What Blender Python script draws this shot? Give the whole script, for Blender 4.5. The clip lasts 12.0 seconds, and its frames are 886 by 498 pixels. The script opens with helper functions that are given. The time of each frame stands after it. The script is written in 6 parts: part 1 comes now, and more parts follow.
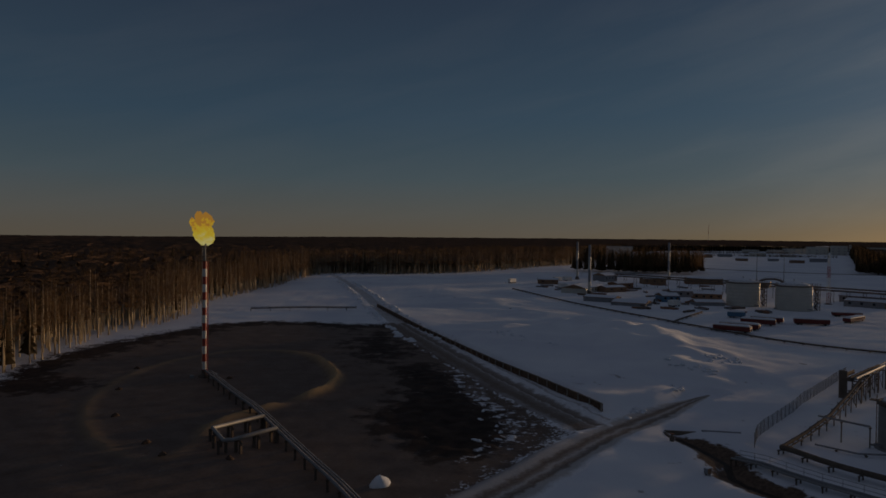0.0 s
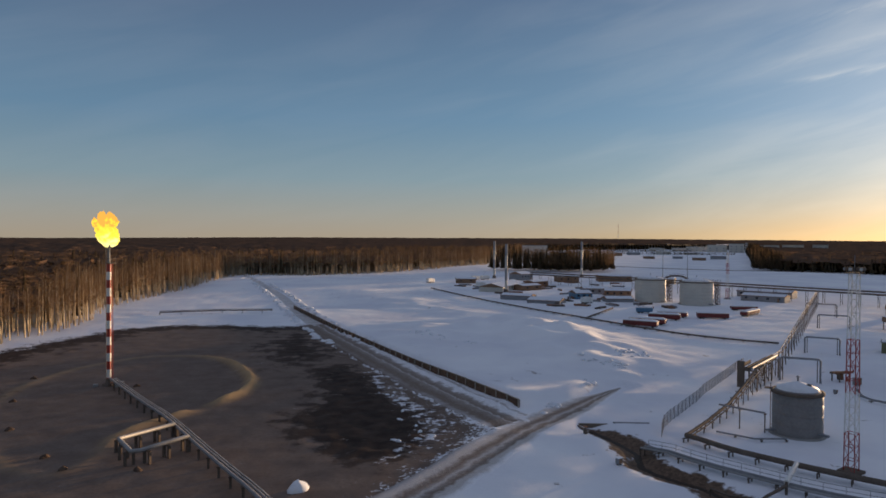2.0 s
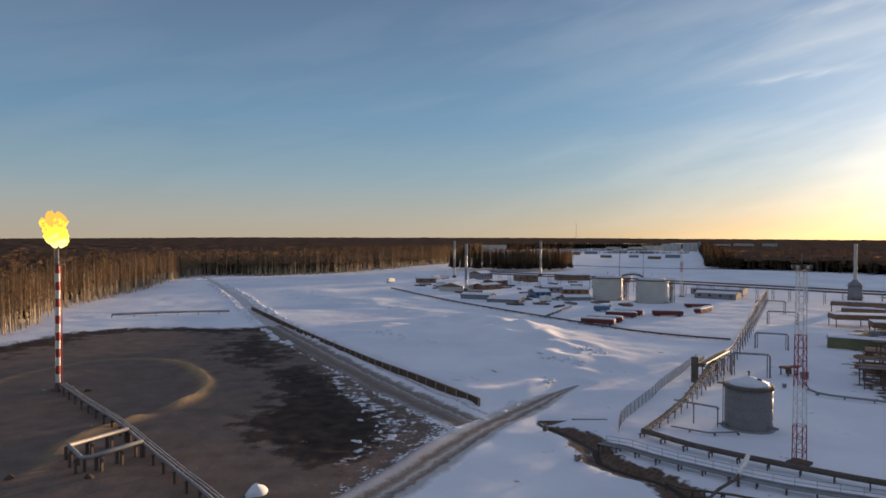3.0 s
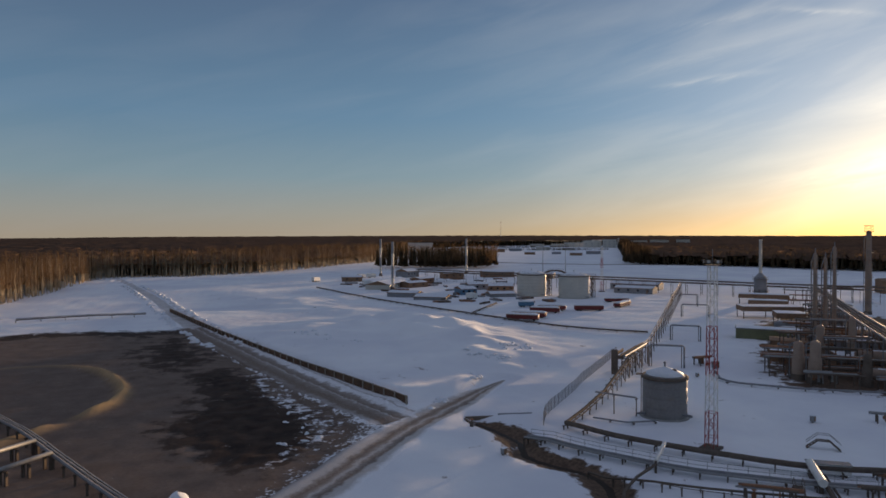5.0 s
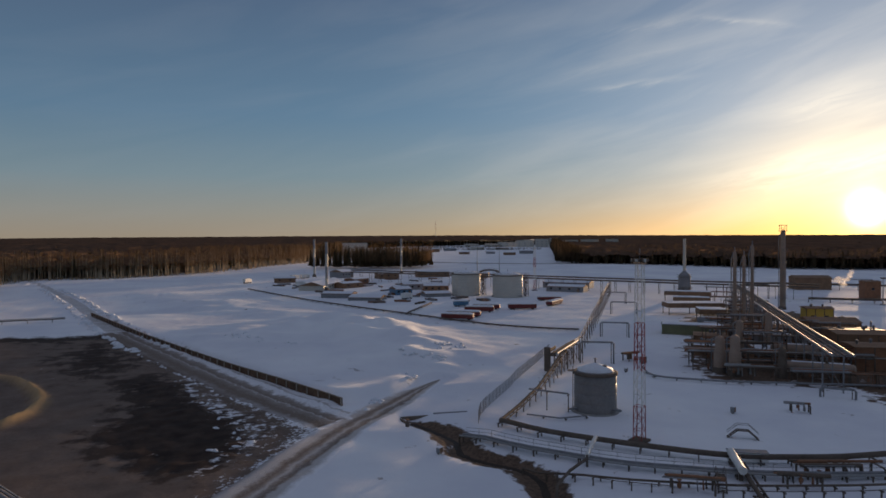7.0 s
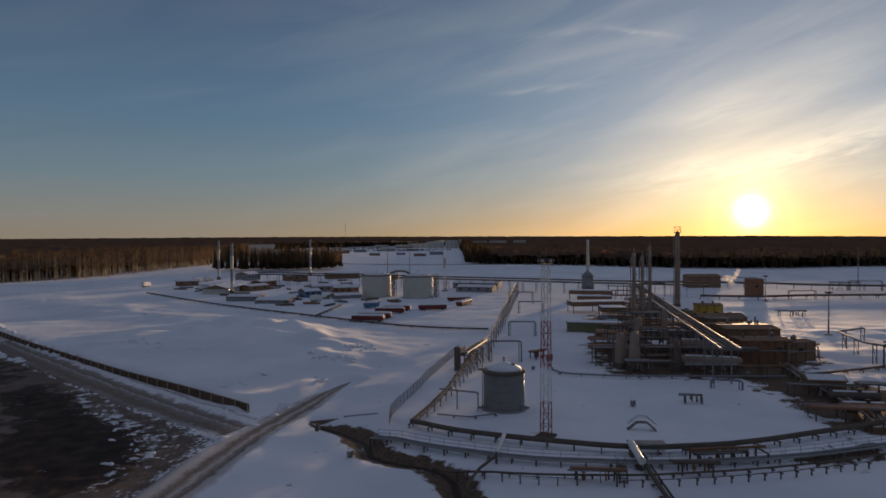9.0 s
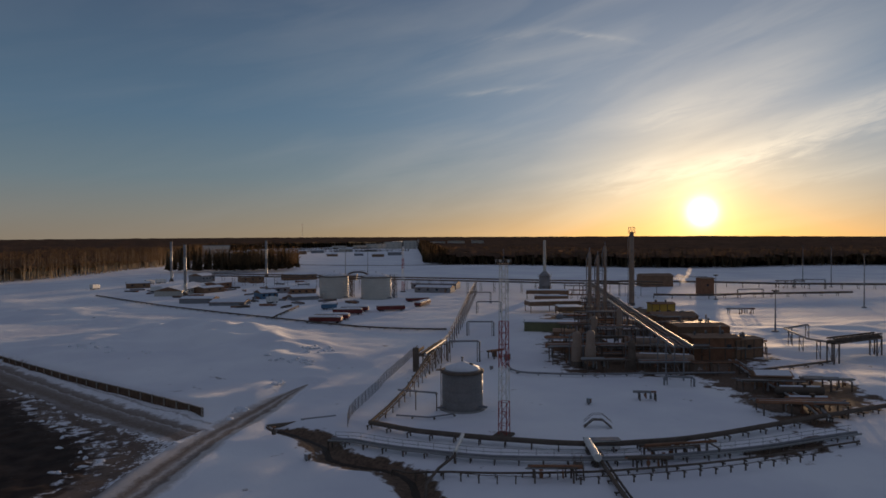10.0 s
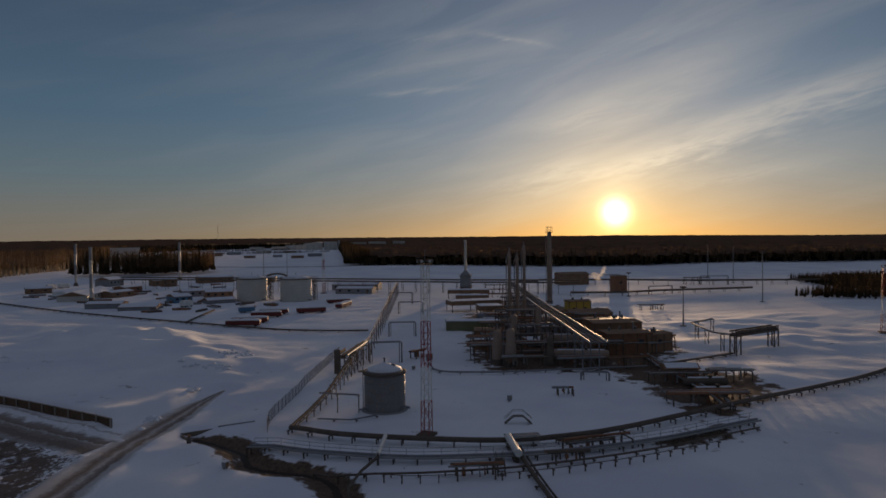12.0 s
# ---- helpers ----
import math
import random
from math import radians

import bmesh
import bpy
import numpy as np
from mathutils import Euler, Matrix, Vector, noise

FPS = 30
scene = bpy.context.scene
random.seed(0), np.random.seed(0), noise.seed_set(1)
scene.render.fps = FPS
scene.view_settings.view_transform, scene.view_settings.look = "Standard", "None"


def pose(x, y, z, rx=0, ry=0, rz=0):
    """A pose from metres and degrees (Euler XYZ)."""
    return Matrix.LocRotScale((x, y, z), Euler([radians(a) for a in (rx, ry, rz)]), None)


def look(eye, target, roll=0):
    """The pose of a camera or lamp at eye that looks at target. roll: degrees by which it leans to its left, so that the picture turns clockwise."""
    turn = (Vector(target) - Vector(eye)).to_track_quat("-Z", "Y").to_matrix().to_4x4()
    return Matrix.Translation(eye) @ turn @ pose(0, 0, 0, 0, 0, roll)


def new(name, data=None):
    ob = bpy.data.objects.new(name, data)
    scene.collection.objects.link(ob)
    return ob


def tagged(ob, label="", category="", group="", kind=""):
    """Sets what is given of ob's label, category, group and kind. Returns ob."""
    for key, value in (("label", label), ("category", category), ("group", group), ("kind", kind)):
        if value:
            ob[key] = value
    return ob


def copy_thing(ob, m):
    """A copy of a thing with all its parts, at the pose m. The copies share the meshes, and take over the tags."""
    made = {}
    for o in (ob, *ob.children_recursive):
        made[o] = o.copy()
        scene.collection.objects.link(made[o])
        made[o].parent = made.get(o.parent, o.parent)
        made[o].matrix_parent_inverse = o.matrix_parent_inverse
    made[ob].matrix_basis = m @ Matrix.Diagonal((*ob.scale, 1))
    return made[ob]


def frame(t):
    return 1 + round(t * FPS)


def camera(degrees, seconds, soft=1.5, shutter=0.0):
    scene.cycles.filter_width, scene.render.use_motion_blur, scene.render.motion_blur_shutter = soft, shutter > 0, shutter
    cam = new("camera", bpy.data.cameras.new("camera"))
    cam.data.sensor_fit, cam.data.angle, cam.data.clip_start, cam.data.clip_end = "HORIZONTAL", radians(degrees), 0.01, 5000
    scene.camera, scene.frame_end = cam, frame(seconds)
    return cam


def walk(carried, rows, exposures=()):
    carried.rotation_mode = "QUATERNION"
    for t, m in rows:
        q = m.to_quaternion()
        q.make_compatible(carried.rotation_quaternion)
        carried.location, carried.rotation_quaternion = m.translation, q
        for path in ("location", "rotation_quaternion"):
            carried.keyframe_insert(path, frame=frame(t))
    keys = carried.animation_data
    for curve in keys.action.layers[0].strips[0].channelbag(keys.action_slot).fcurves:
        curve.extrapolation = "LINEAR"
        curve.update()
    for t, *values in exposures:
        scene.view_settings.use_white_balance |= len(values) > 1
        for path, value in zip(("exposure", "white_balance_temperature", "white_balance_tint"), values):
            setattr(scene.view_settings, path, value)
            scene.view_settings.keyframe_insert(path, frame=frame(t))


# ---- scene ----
cam = camera(66.32, 12.0, soft=1.65)
EYE = (0.0, 0.0, 32.0)
TURNS = (  # seconds, heading to the right, pitch, roll
    (0.0, 0.00, -1.02, -0.66), (0.5, 1.63, -0.99, -0.66), (1.0, 3.07, -0.96, -0.60), (1.5, 4.85, -0.95, -0.50),
    (2.0, 6.89, -0.96, -0.40), (2.5, 8.52, -0.96, -0.33), (3.0, 10.27, -0.97, -0.26), (5.0, 16.50, -1.13, 0.08),
    (5.5, 17.64, -1.15, 0.14), (6.0, 19.02, -1.15, 0.18), (6.5, 20.54, -1.15, 0.20), (7.0, 22.00, -1.14, 0.22),
    (9.0, 29.56, -1.07, 0.24), (9.5, 31.39, -1.04, 0.28), (10.0, 33.09, -1.04, 0.32), (10.5, 34.98, -1.03, 0.40),
    (11.0, 36.64, -1.04, 0.46), (11.5, 38.32, -1.05, 0.53), (12.0, 39.73, -1.06, 0.62))
walk(cam, [(t, pose(*EYE, 90 + p, r, -a)) for t, a, p, r in TURNS],
     exposures=[(0.0, -1.51, 6530, 10), (0.5, -0.64, 6530, 10), (1.0, -0.12, 6530, 10), (1.5, 0.30, 6530, 10), (2.0, 0.62, 6530, 10), (2.5, 0.82, 6530, 10), (3.2, 0.89, 6530, 10), (5.0, 0.50, 6530, 10), (7.0, 0.28, 6540, 11), (9.0, -0.04, 6560, 12), (10.5, -0.23, 6600, 12), (12.0, -0.54, 6600, 12)])

# ---- light ----
SUN_AZ, SUN_EL = 54.0, 2.25
SUN_DIR = Vector((math.sin(radians(SUN_AZ)) * math.cos(radians(SUN_EL)), math.cos(radians(SUN_AZ)) * math.cos(radians(SUN_EL)), math.sin(radians(SUN_EL))))
sun = new("sun", bpy.data.lights.new("sun", "SUN"))
sun.data.energy, sun.data.angle, sun.data.color = 5.0, radians(1.8), (1.0, 0.67, 0.39)
sun.matrix_world = look((0, 0, 60), Vector((0, 0, 60)) - SUN_DIR)

world = bpy.data.worlds.new("sky")
scene.world = world
world.use_nodes = True
wn, wl = world.node_tree.nodes, world.node_tree.links
wn.clear()


def wnode(kind, operation=""):
    n = wn.new(kind)
    if operation:
        n.operation = operation
    return n


def wmath(op, a, b=None, c=None):
    n = wnode("ShaderNodeMath", operation=op)
    for i, v in enumerate((a, b, c)):
        if v is None:
            continue
        if isinstance(v, (int, float)):
            n.inputs[i].default_value = v
        else:
            wl.new(v, n.inputs[i])
    return n.outputs[0]


def wmix(kind, fac, a, b):
    n = wnode("ShaderNodeMix")
    n.data_type, n.blend_type = "RGBA", kind
    for socket, v in ((n.inputs[0], fac), (n.inputs[6], a), (n.inputs[7], b)):
        if isinstance(v, (int, float)):
            socket.default_value = v
        elif isinstance(v, tuple):
            socket.default_value = v
        else:
            wl.new(v, socket)
    return n.outputs[2]


sky = wnode("ShaderNodeTexSky")
sky.sky_type = "NISHITA"
sky.sun_disc, sky.sun_elevation, sky.sun_rotation = False, radians(SUN_EL), radians(SUN_AZ)
sky.altitude, sky.air_density, sky.dust_density, sky.ozone_density = 60, 1.0, 0.6, 1.6
coord = wnode("ShaderNodeTexCoord").outputs["Generated"]
split = wnode("ShaderNodeSeparateXYZ")
wl.new(coord, split.inputs[0])
azimuth = wmath("ARCTAN2", split.outputs[0], split.outputs[1])
height = wmath("MAXIMUM", split.outputs[2], 0.0)
# haze: cream at the horizon, pale blue above, slate blue higher up; overhead, out of view, a paler tone added to light
# the snow
haze = wnode("ShaderNodeValToRGB")
wl.new(height, haze.inputs[0])
stops = ((0.0, (0.46, 0.40, 0.31)), (0.03, (0.395, 0.40, 0.37)), (0.085, (0.25, 0.362, 0.437)), (0.17, (0.15, 0.28, 0.43)), (0.33, (0.11, 0.175, 0.295)), (0.6, (0.20, 0.232, 0.33)), (1.0, (0.27, 0.308, 0.435)))
while len(haze.color_ramp.elements) < len(stops):
    haze.color_ramp.elements.new(0.5)
for spot, (at, colour) in zip(haze.color_ramp.elements, stops):
    spot.position, spot.color = at, (*colour, 1.0)
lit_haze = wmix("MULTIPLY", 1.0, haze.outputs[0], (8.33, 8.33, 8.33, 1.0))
# thin cirrus: streaks rising to one side
comb = wnode("ShaderNodeCombineXYZ")
wl.new(azimuth, comb.inputs[0])
wl.new(height, comb.inputs[1])
turned = wnode("ShaderNodeMapping")
turned.vector_type = "TEXTURE"
turned.inputs["Rotation"].default_value = (0, 0, radians(13))
turned.inputs["Scale"].default_value = (0.50, 0.085, 1.0)
wl.new(comb.outputs[0], turned.inputs[0])
cirrus = wnode("ShaderNodeTexNoise")
cirrus.inputs["Scale"].default_value, cirrus.inputs["Detail"].default_value = 1.5, 7.0
cirrus.inputs["Roughness"].default_value, cirrus.inputs["Distortion"].default_value = 0.52, 0.5
wl.new(turned.outputs[0], cirrus.inputs["Vector"])
ramp = wnode("ShaderNodeMapRange")
ramp.inputs[1].default_value, ramp.inputs[2].default_value = 0.43, 0.70
wl.new(cirrus.outputs["Fac"], ramp.inputs[0])
toward = wnode("ShaderNodeVectorMath", "DOT_PRODUCT")
toward.inputs[1].default_value = (math.sin(radians(SUN_AZ)) * 0.9995, math.cos(radians(SUN_AZ)) * 0.9995, 0.0315)
wl.new(coord, toward.inputs[0])
near_sun = wmath("MAXIMUM", toward.outputs["Value"], 0.0)
wide = wmath("POWER", near_sun, 12.0)
middle = wmath("POWER", near_sun, 110.0)
tight = wmath("POWER", near_sun, 900.0)
disc = wmath("POWER", near_sun, 8000.0)
# banks and streaks of cirrus that fan out above the sun: from azimuth and height, to azimuth and height, width, density
STREAKS = (
    (0.872, 0.082, 1.272, 0.181, 0.0217, 0.75),
    (0.931, 0.093, 1.053, 0.120, 0.0167, 0.80),
    (0.765, 0.077, 0.912, 0.096, 0.0167, 0.55),
    (0.997, 0.068, 1.200, 0.091, 0.0083, 0.40),
    (1.049, 0.148, 1.272, 0.202, 0.0183, 0.40),
    (0.851, 0.097, 0.880, 0.104, 0.0100, 0.50),
    (0.872, 0.166, 0.916, 0.177, 0.0133, 0.40),
    (0.880, 0.128, 1.078, 0.208, 0.0625, 0.28),
    (0.615, 0.206, 0.711, 0.212, 0.0042, 0.35),
    (0.624, 0.280, 0.765, 0.286, 0.0075, 0.22),
    (0.773, 0.280, 0.831, 0.269, 0.0033, 0.40),
    (0.566, 0.227, 0.707, 0.250, 0.0083, 0.18))
wisp = wnode("ShaderNodeTexNoise")
wisp.inputs["Scale"].default_value, wisp.inputs["Detail"].default_value = 9.0, 6.0
wisp.inputs["Roughness"].default_value, wisp.inputs["Distortion"].default_value = 0.6, 0.6
wl.new(turned.outputs[0], wisp.inputs["Vector"])
ragged = wmath("MULTIPLY_ADD", wisp.outputs["Fac"], 0.05, -0.025)
bank = None
for a0, h0, a1, h1, thick_, dense in STREAKS:
    half_, mid_, tilt_ = (a1 - a0) / 2, (a0 + a1) / 2, (h1 - h0) / (a1 - a0)
    off = wmath("ADD", wmath("SUBTRACT", height, wmath("MULTIPLY_ADD", azimuth, tilt_, h0 - tilt_ * a0)), wmath("MULTIPLY", ragged, min(1.0, thick_ / 0.016)))
    along_ = wmath("POWER", wmath("ABSOLUTE", wmath("MULTIPLY", wmath("SUBTRACT", azimuth, mid_), 1 / (half_ + 0.02))), 2.6)
    across_ = wmath("POWER", wmath("ABSOLUTE", wmath("MULTIPLY", off, 1 / thick_)), 1.7)
    streak = wmath("MULTIPLY", wmath("EXPONENT", wmath("MULTIPLY", wmath("ADD", along_, across_), -1.0)), dense)
    bank = streak if bank is None else wmath("ADD", bank, streak)
torn = wmath("MULTIPLY_ADD", wisp.outputs["Fac"], 1.5, -0.2)
veil = wmath("MINIMUM", wmath("ADD", wmath("MULTIPLY", wmath("MULTIPLY", bank, torn), 0.8), wmath("MULTIPLY", ramp.outputs[0], wmath("ADD", wmath("MULTIPLY", wide, 0.20), 0.07))), 0.92)
base_sky = wmix("MIX", 0.16, lit_haze, sky.outputs[0])
# the lowest air turns golden on the sun's side
golden = wmath("MULTIPLY", wmath("POWER", near_sun, 5.0), wmath("POWER", wmath("SUBTRACT", 1.0, height), 28.0))
gilded = wmix("MULTIPLY", golden, base_sky, (1.17, 1.03, 0.50, 1.0))
cloud_light = wmix("MIX", wmath("POWER", near_sun, 6.0), (4.3, 4.4, 4.9, 1.0), (10.5, 9.3, 7.2, 1.0))
clouded = wmix("MIX", veil, gilded, cloud_light)
clear = wmix("ADD", wmath("POWER", near_sun, 3.0), clouded, (0.15, 0.42, 0.72, 1.0))
halo = wmath("POWER", near_sun, 34.0)
glow0 = wmix("ADD", halo, clear, (2.4, 2.1, 1.6, 1.0))
low = wmath("POWER", wmath("SUBTRACT", 1.0, height), 16.0)
glow05 = wmix("ADD", wmath("MULTIPLY", wide, low), glow0, (4.2, 2.1, 0.0, 1.0))
glow1 = wmix("ADD", wide, glow05, (1.7, 1.9, 2.3, 1.0))
glow2 = wmix("ADD", middle, glow1, (5.0, 3.2, 0.7, 1.0))
amber = wmix("MULTIPLY", wmath("MULTIPLY", wmath("POWER", near_sun, 16.0), wmath("POWER", wmath("SUBTRACT", 1.0, height), 20.0)), glow2, (1.02, 0.92, 0.58, 1.0))
glow3 = wmix("ADD", tight, amber, (8.0, 5.6, 2.2, 1.0))
glow4 = wmix("ADD", disc, glow3, (70.0, 56.0, 34.0, 1.0))
back = wnode("ShaderNodeBackground")
back.inputs["Strength"].default_value = 0.071
wl.new(glow4, back.inputs["Color"])
wl.new(back.outputs[0], wnode("ShaderNodeOutputWorld").inputs["Surface"])


# ---- materials ----
def mat(name, col, col2=None, scale=0.6, rough=0.7, metal=0.0, bump=0.0, fine=9.0, rand=0.0, spec=0.5, matte=False, through_=0.0):
    m = bpy.data.materials.new(name)
    m.use_nodes = True
    n, l = m.node_tree.nodes, m.node_tree.links
    b = n["Principled BSDF"]
    col2 = col2 or tuple(c * 0.7 for c in col)
    geo = n.new("ShaderNodeNewGeometry")
    n1, n2 = n.new("ShaderNodeTexNoise"), n.new("ShaderNodeTexNoise")
    for k, s in ((n1, scale), (n2, scale * fine)):
        k.inputs["Scale"].default_value, k.inputs["Detail"].default_value = s, 5.0
        l.new(geo.outputs["Position"], k.inputs["Vector"])
    avg = n.new("ShaderNodeMath")
    avg.operation = "MULTIPLY_ADD"
    l.new(n2.outputs["Fac"], avg.inputs[0])
    avg.inputs[1].default_value = 0.5
    half = n.new("ShaderNodeMath")
    half.operation = "MULTIPLY"
    l.new(n1.outputs["Fac"], half.inputs[0])
    half.inputs[1].default_value = 0.5
    l.new(half.outputs[0], avg.inputs[2])
    rng = n.new("ShaderNodeMapRange")
    rng.inputs[1].default_value, rng.inputs[2].default_value = 0.36, 0.64
    l.new(avg.outputs[0], rng.inputs[0])
    mix = n.new("ShaderNodeMix")
    mix.data_type = "RGBA"
    l.new(rng.outputs[0], mix.inputs[0])
    mix.inputs[6].default_value, mix.inputs[7].default_value = (*col, 1), (*col2, 1)
    out = mix.outputs[2]
    if rand:
        info = n.new("ShaderNodeObjectInfo")
        hsv = n.new("ShaderNodeHueSaturation")
        mr = n.new("ShaderNodeMapRange")
        mr.inputs[3].default_value, mr.inputs[4].default_value = 1 - rand, 1 + rand
        l.new(info.outputs["Random"], mr.inputs[0])
        l.new(mr.outputs[0], hsv.inputs["Value"])
        l.new(out, hsv.inputs["Color"])
        out = hsv.outputs[0]
    if matte:
        d = n.new("ShaderNodeBsdfDiffuse")
        l.new(out, d.inputs["Color"])
        if through_:
            # thin twigs and needles let part of the low sun through
            tl, both = n.new("ShaderNodeBsdfTranslucent"), n.new("ShaderNodeMixShader")
            l.new(out, tl.inputs["Color"])
            both.inputs[0].default_value = through_
            l.new(d.outputs[0], both.inputs[1])
            l.new(tl.outputs[0], both.inputs[2])
            l.new(both.outputs[0], n["Material Output"].inputs["Surface"])
            return m
        l.new(d.outputs[0], n["Material Output"].inputs["Surface"])
        return m
    l.new(out, b.inputs["Base Color"])
    b.inputs["Roughness"].default_value, b.inputs["Metallic"].default_value = rough, metal
    if bump:
        bm_ = n.new("ShaderNodeBump")
        bm_.inputs["Strength"].default_value, bm_.inputs["Distance"].default_value = bump, 0.1
        l.new(n2.outputs["Fac"], bm_.inputs["Height"])
        l.new(bm_.outputs[0], b.inputs["Normal"])
    b.inputs["Specular IOR Level"].default_value = spec
    return m


SNOW = mat("settled_snow", (0.80, 0.82, 0.86), (0.70, 0.72, 0.77), 0.15, 0.6, bump=0.25, spec=0.08)
RED = mat("red_paint", (0.40, 0.050, 0.032), (0.29, 0.036, 0.028), 0.5, 0.5)
WHITE = mat("white_paint", (0.78, 0.77, 0.74), (0.62, 0.61, 0.58), 0.5, 0.5)
STEEL = mat("galvanised_steel", (0.30, 0.30, 0.31), (0.20, 0.20, 0.21), 0.8, 0.75, 0.1, spec=0.12)
# DARKSTEEL, RUST, DARKPANEL, COLUMN: browned and lifted to take in the sun's glare.
DARKSTEEL = mat("dark_weathered_steel", (0.175, 0.14, 0.115), (0.11, 0.088, 0.072), 0.7, 0.9, 0.0, spec=0.06)
RUST = mat("rusty_steel", (0.33, 0.17, 0.10), (0.20, 0.105, 0.065), 0.8, 0.8, spec=0.1)
ALU = mat("insulation_cladding", (0.36, 0.355, 0.35), (0.25, 0.25, 0.25), 0.5, 0.6, 0.2, spec=0.2)
BRIGHT = mat("bright_pipe_cladding", (0.50, 0.48, 0.46), (0.38, 0.36, 0.35), 0.5, 0.55, 0.3, spec=0.2)
TANKGREY = mat("grey_tank_paint", (0.215, 0.20, 0.195), (0.155, 0.145, 0.14), 0.25, 0.5)
TANKCREAM = mat("cream_tank_paint", (0.58, 0.54, 0.47), (0.48, 0.45, 0.40), 0.2, 0.5)
PANEL = mat("grey_panel", (0.30, 0.30, 0.31), (0.22, 0.22, 0.23), 0.4, 0.75, spec=0.12)
DARKPANEL = mat("dark_brown_panel", (0.31, 0.19, 0.12), (0.20, 0.125, 0.08), 0.4, 0.75, spec=0.12)
MAROON = mat("dull_red_panel", (0.19, 0.03, 0.024), (0.13, 0.025, 0.02), 0.5, 0.6)
COLUMN = mat("glare_browned_steel", (0.36, 0.27, 0.21), (0.26, 0.19, 0.15), 0.5, 0.7, spec=0.2)
OLIVE = mat("olive_panel", (0.20, 0.20, 0.10), (0.14, 0.14, 0.075), 0.4, 0.7)
YELLOW = mat("yellow_panel", (0.62, 0.42, 0.06), (0.50, 0.34, 0.06), 0.4, 0.55)
BLUE = mat("blue_paint", (0.08, 0.20, 0.32), (0.06, 0.15, 0.25), 0.4, 0.5)
CONCRETE = mat("concrete", (0.34, 0.33, 0.31), (0.25, 0.24, 0.23), 0.5, 0.85, bump=0.2)
SOIL = mat("dark_soil", (0.12, 0.082, 0.06), (0.066, 0.046, 0.035), 0.4, 0.95, bump=0.6, spec=0.08)
TIMBER = mat("weathered_timber", (0.24, 0.19, 0.15), (0.16, 0.125, 0.095), 0.6, 0.85, spec=0.08)
RUBBER = mat("black_rubber", (0.03, 0.03, 0.03), (0.02, 0.02, 0.02), 1.0, 0.8)
GLASS = mat("dark_window_glass", (0.03, 0.035, 0.045), (0.02, 0.025, 0.03), 1.0, 0.08)
LAMPGLASS = mat("lamp_glass", (0.45, 0.45, 0.43), (0.35, 0.35, 0.33), 1.0, 0.15)
BIRCH = mat("pale_birch_bark", (0.64, 0.53, 0.37), (0.34, 0.26, 0.17), 0.7, 0.85, rand=0.25, matte=True)
TWIG = mat("brown_twigs", (0.27, 0.175, 0.095), (0.17, 0.11, 0.062), 0.2, 0.9, rand=0.2, matte=True, through_=0.45)
SPRUCE = mat("dark_spruce_needles", (0.115, 0.086, 0.052), (0.072, 0.058, 0.037), 0.2, 0.9, rand=0.2, matte=True, through_=0.5)
CANOPY = mat("bare_woodland", (0.15, 0.094, 0.064), (0.075, 0.050, 0.036), 0.03, 0.95, fine=6.0, matte=True)


def flame_material():
    """A pale yellow core that turns orange in its upper licks."""
    m = bpy.data.materials.new("gas_flame")
    m.use_nodes = True
    n, l = m.node_tree.nodes, m.node_tree.links
    n.clear()
    pos = n.new("ShaderNodeNewGeometry").outputs["Position"]
    cut = n.new("ShaderNodeSeparateXYZ")
    l.new(pos, cut.inputs[0])
    up = n.new("ShaderNodeMapRange")
    up.inputs[1].default_value, up.inputs[2].default_value = 30.0, 38.5
    l.new(cut.outputs[2], up.inputs[0])
    flick = n.new("ShaderNodeTexNoise")
    flick.inputs["Scale"].default_value, flick.inputs["Detail"].default_value = 0.9, 6.0
    l.new(pos, flick.inputs["Vector"])
    mixed = n.new("ShaderNodeMath")
    mixed.operation = "MULTIPLY_ADD"
    l.new(flick.outputs["Fac"], mixed.inputs[0])
    mixed.inputs[1].default_value = 0.9
    l.new(up.outputs[0], mixed.inputs[2])
    ramp_ = n.new("ShaderNodeValToRGB")
    l.new(mixed.outputs[0], ramp_.inputs[0])
    tones = ((0.45, (1.0, 0.86, 0.32)), (0.70, (1.0, 0.74, 0.06)), (0.95, (0.95, 0.55, 0.05)), (1.0, (0.75, 0.36, 0.06)))
    while len(ramp_.color_ramp.elements) < len(tones):
        ramp_.color_ramp.elements.new(0.5)
    for e, (at, colour) in zip(ramp_.color_ramp.elements, tones):
        e.position, e.color = at, (*colour, 1)
    glow = n.new("ShaderNodeEmission")
    glow.inputs["Strength"].default_value = 0.95
    l.new(ramp_.outputs[0], glow.inputs["Color"])
    l.new(glow.outputs[0], n.new("ShaderNodeOutputMaterial").inputs["Surface"])
    return m


FLAME = flame_material()
WATER = mat("muddy_ditch_water", (0.055, 0.037, 0.025), (0.034, 0.024, 0.017), 0.5, 0.6, bump=0.4, spec=0.12)


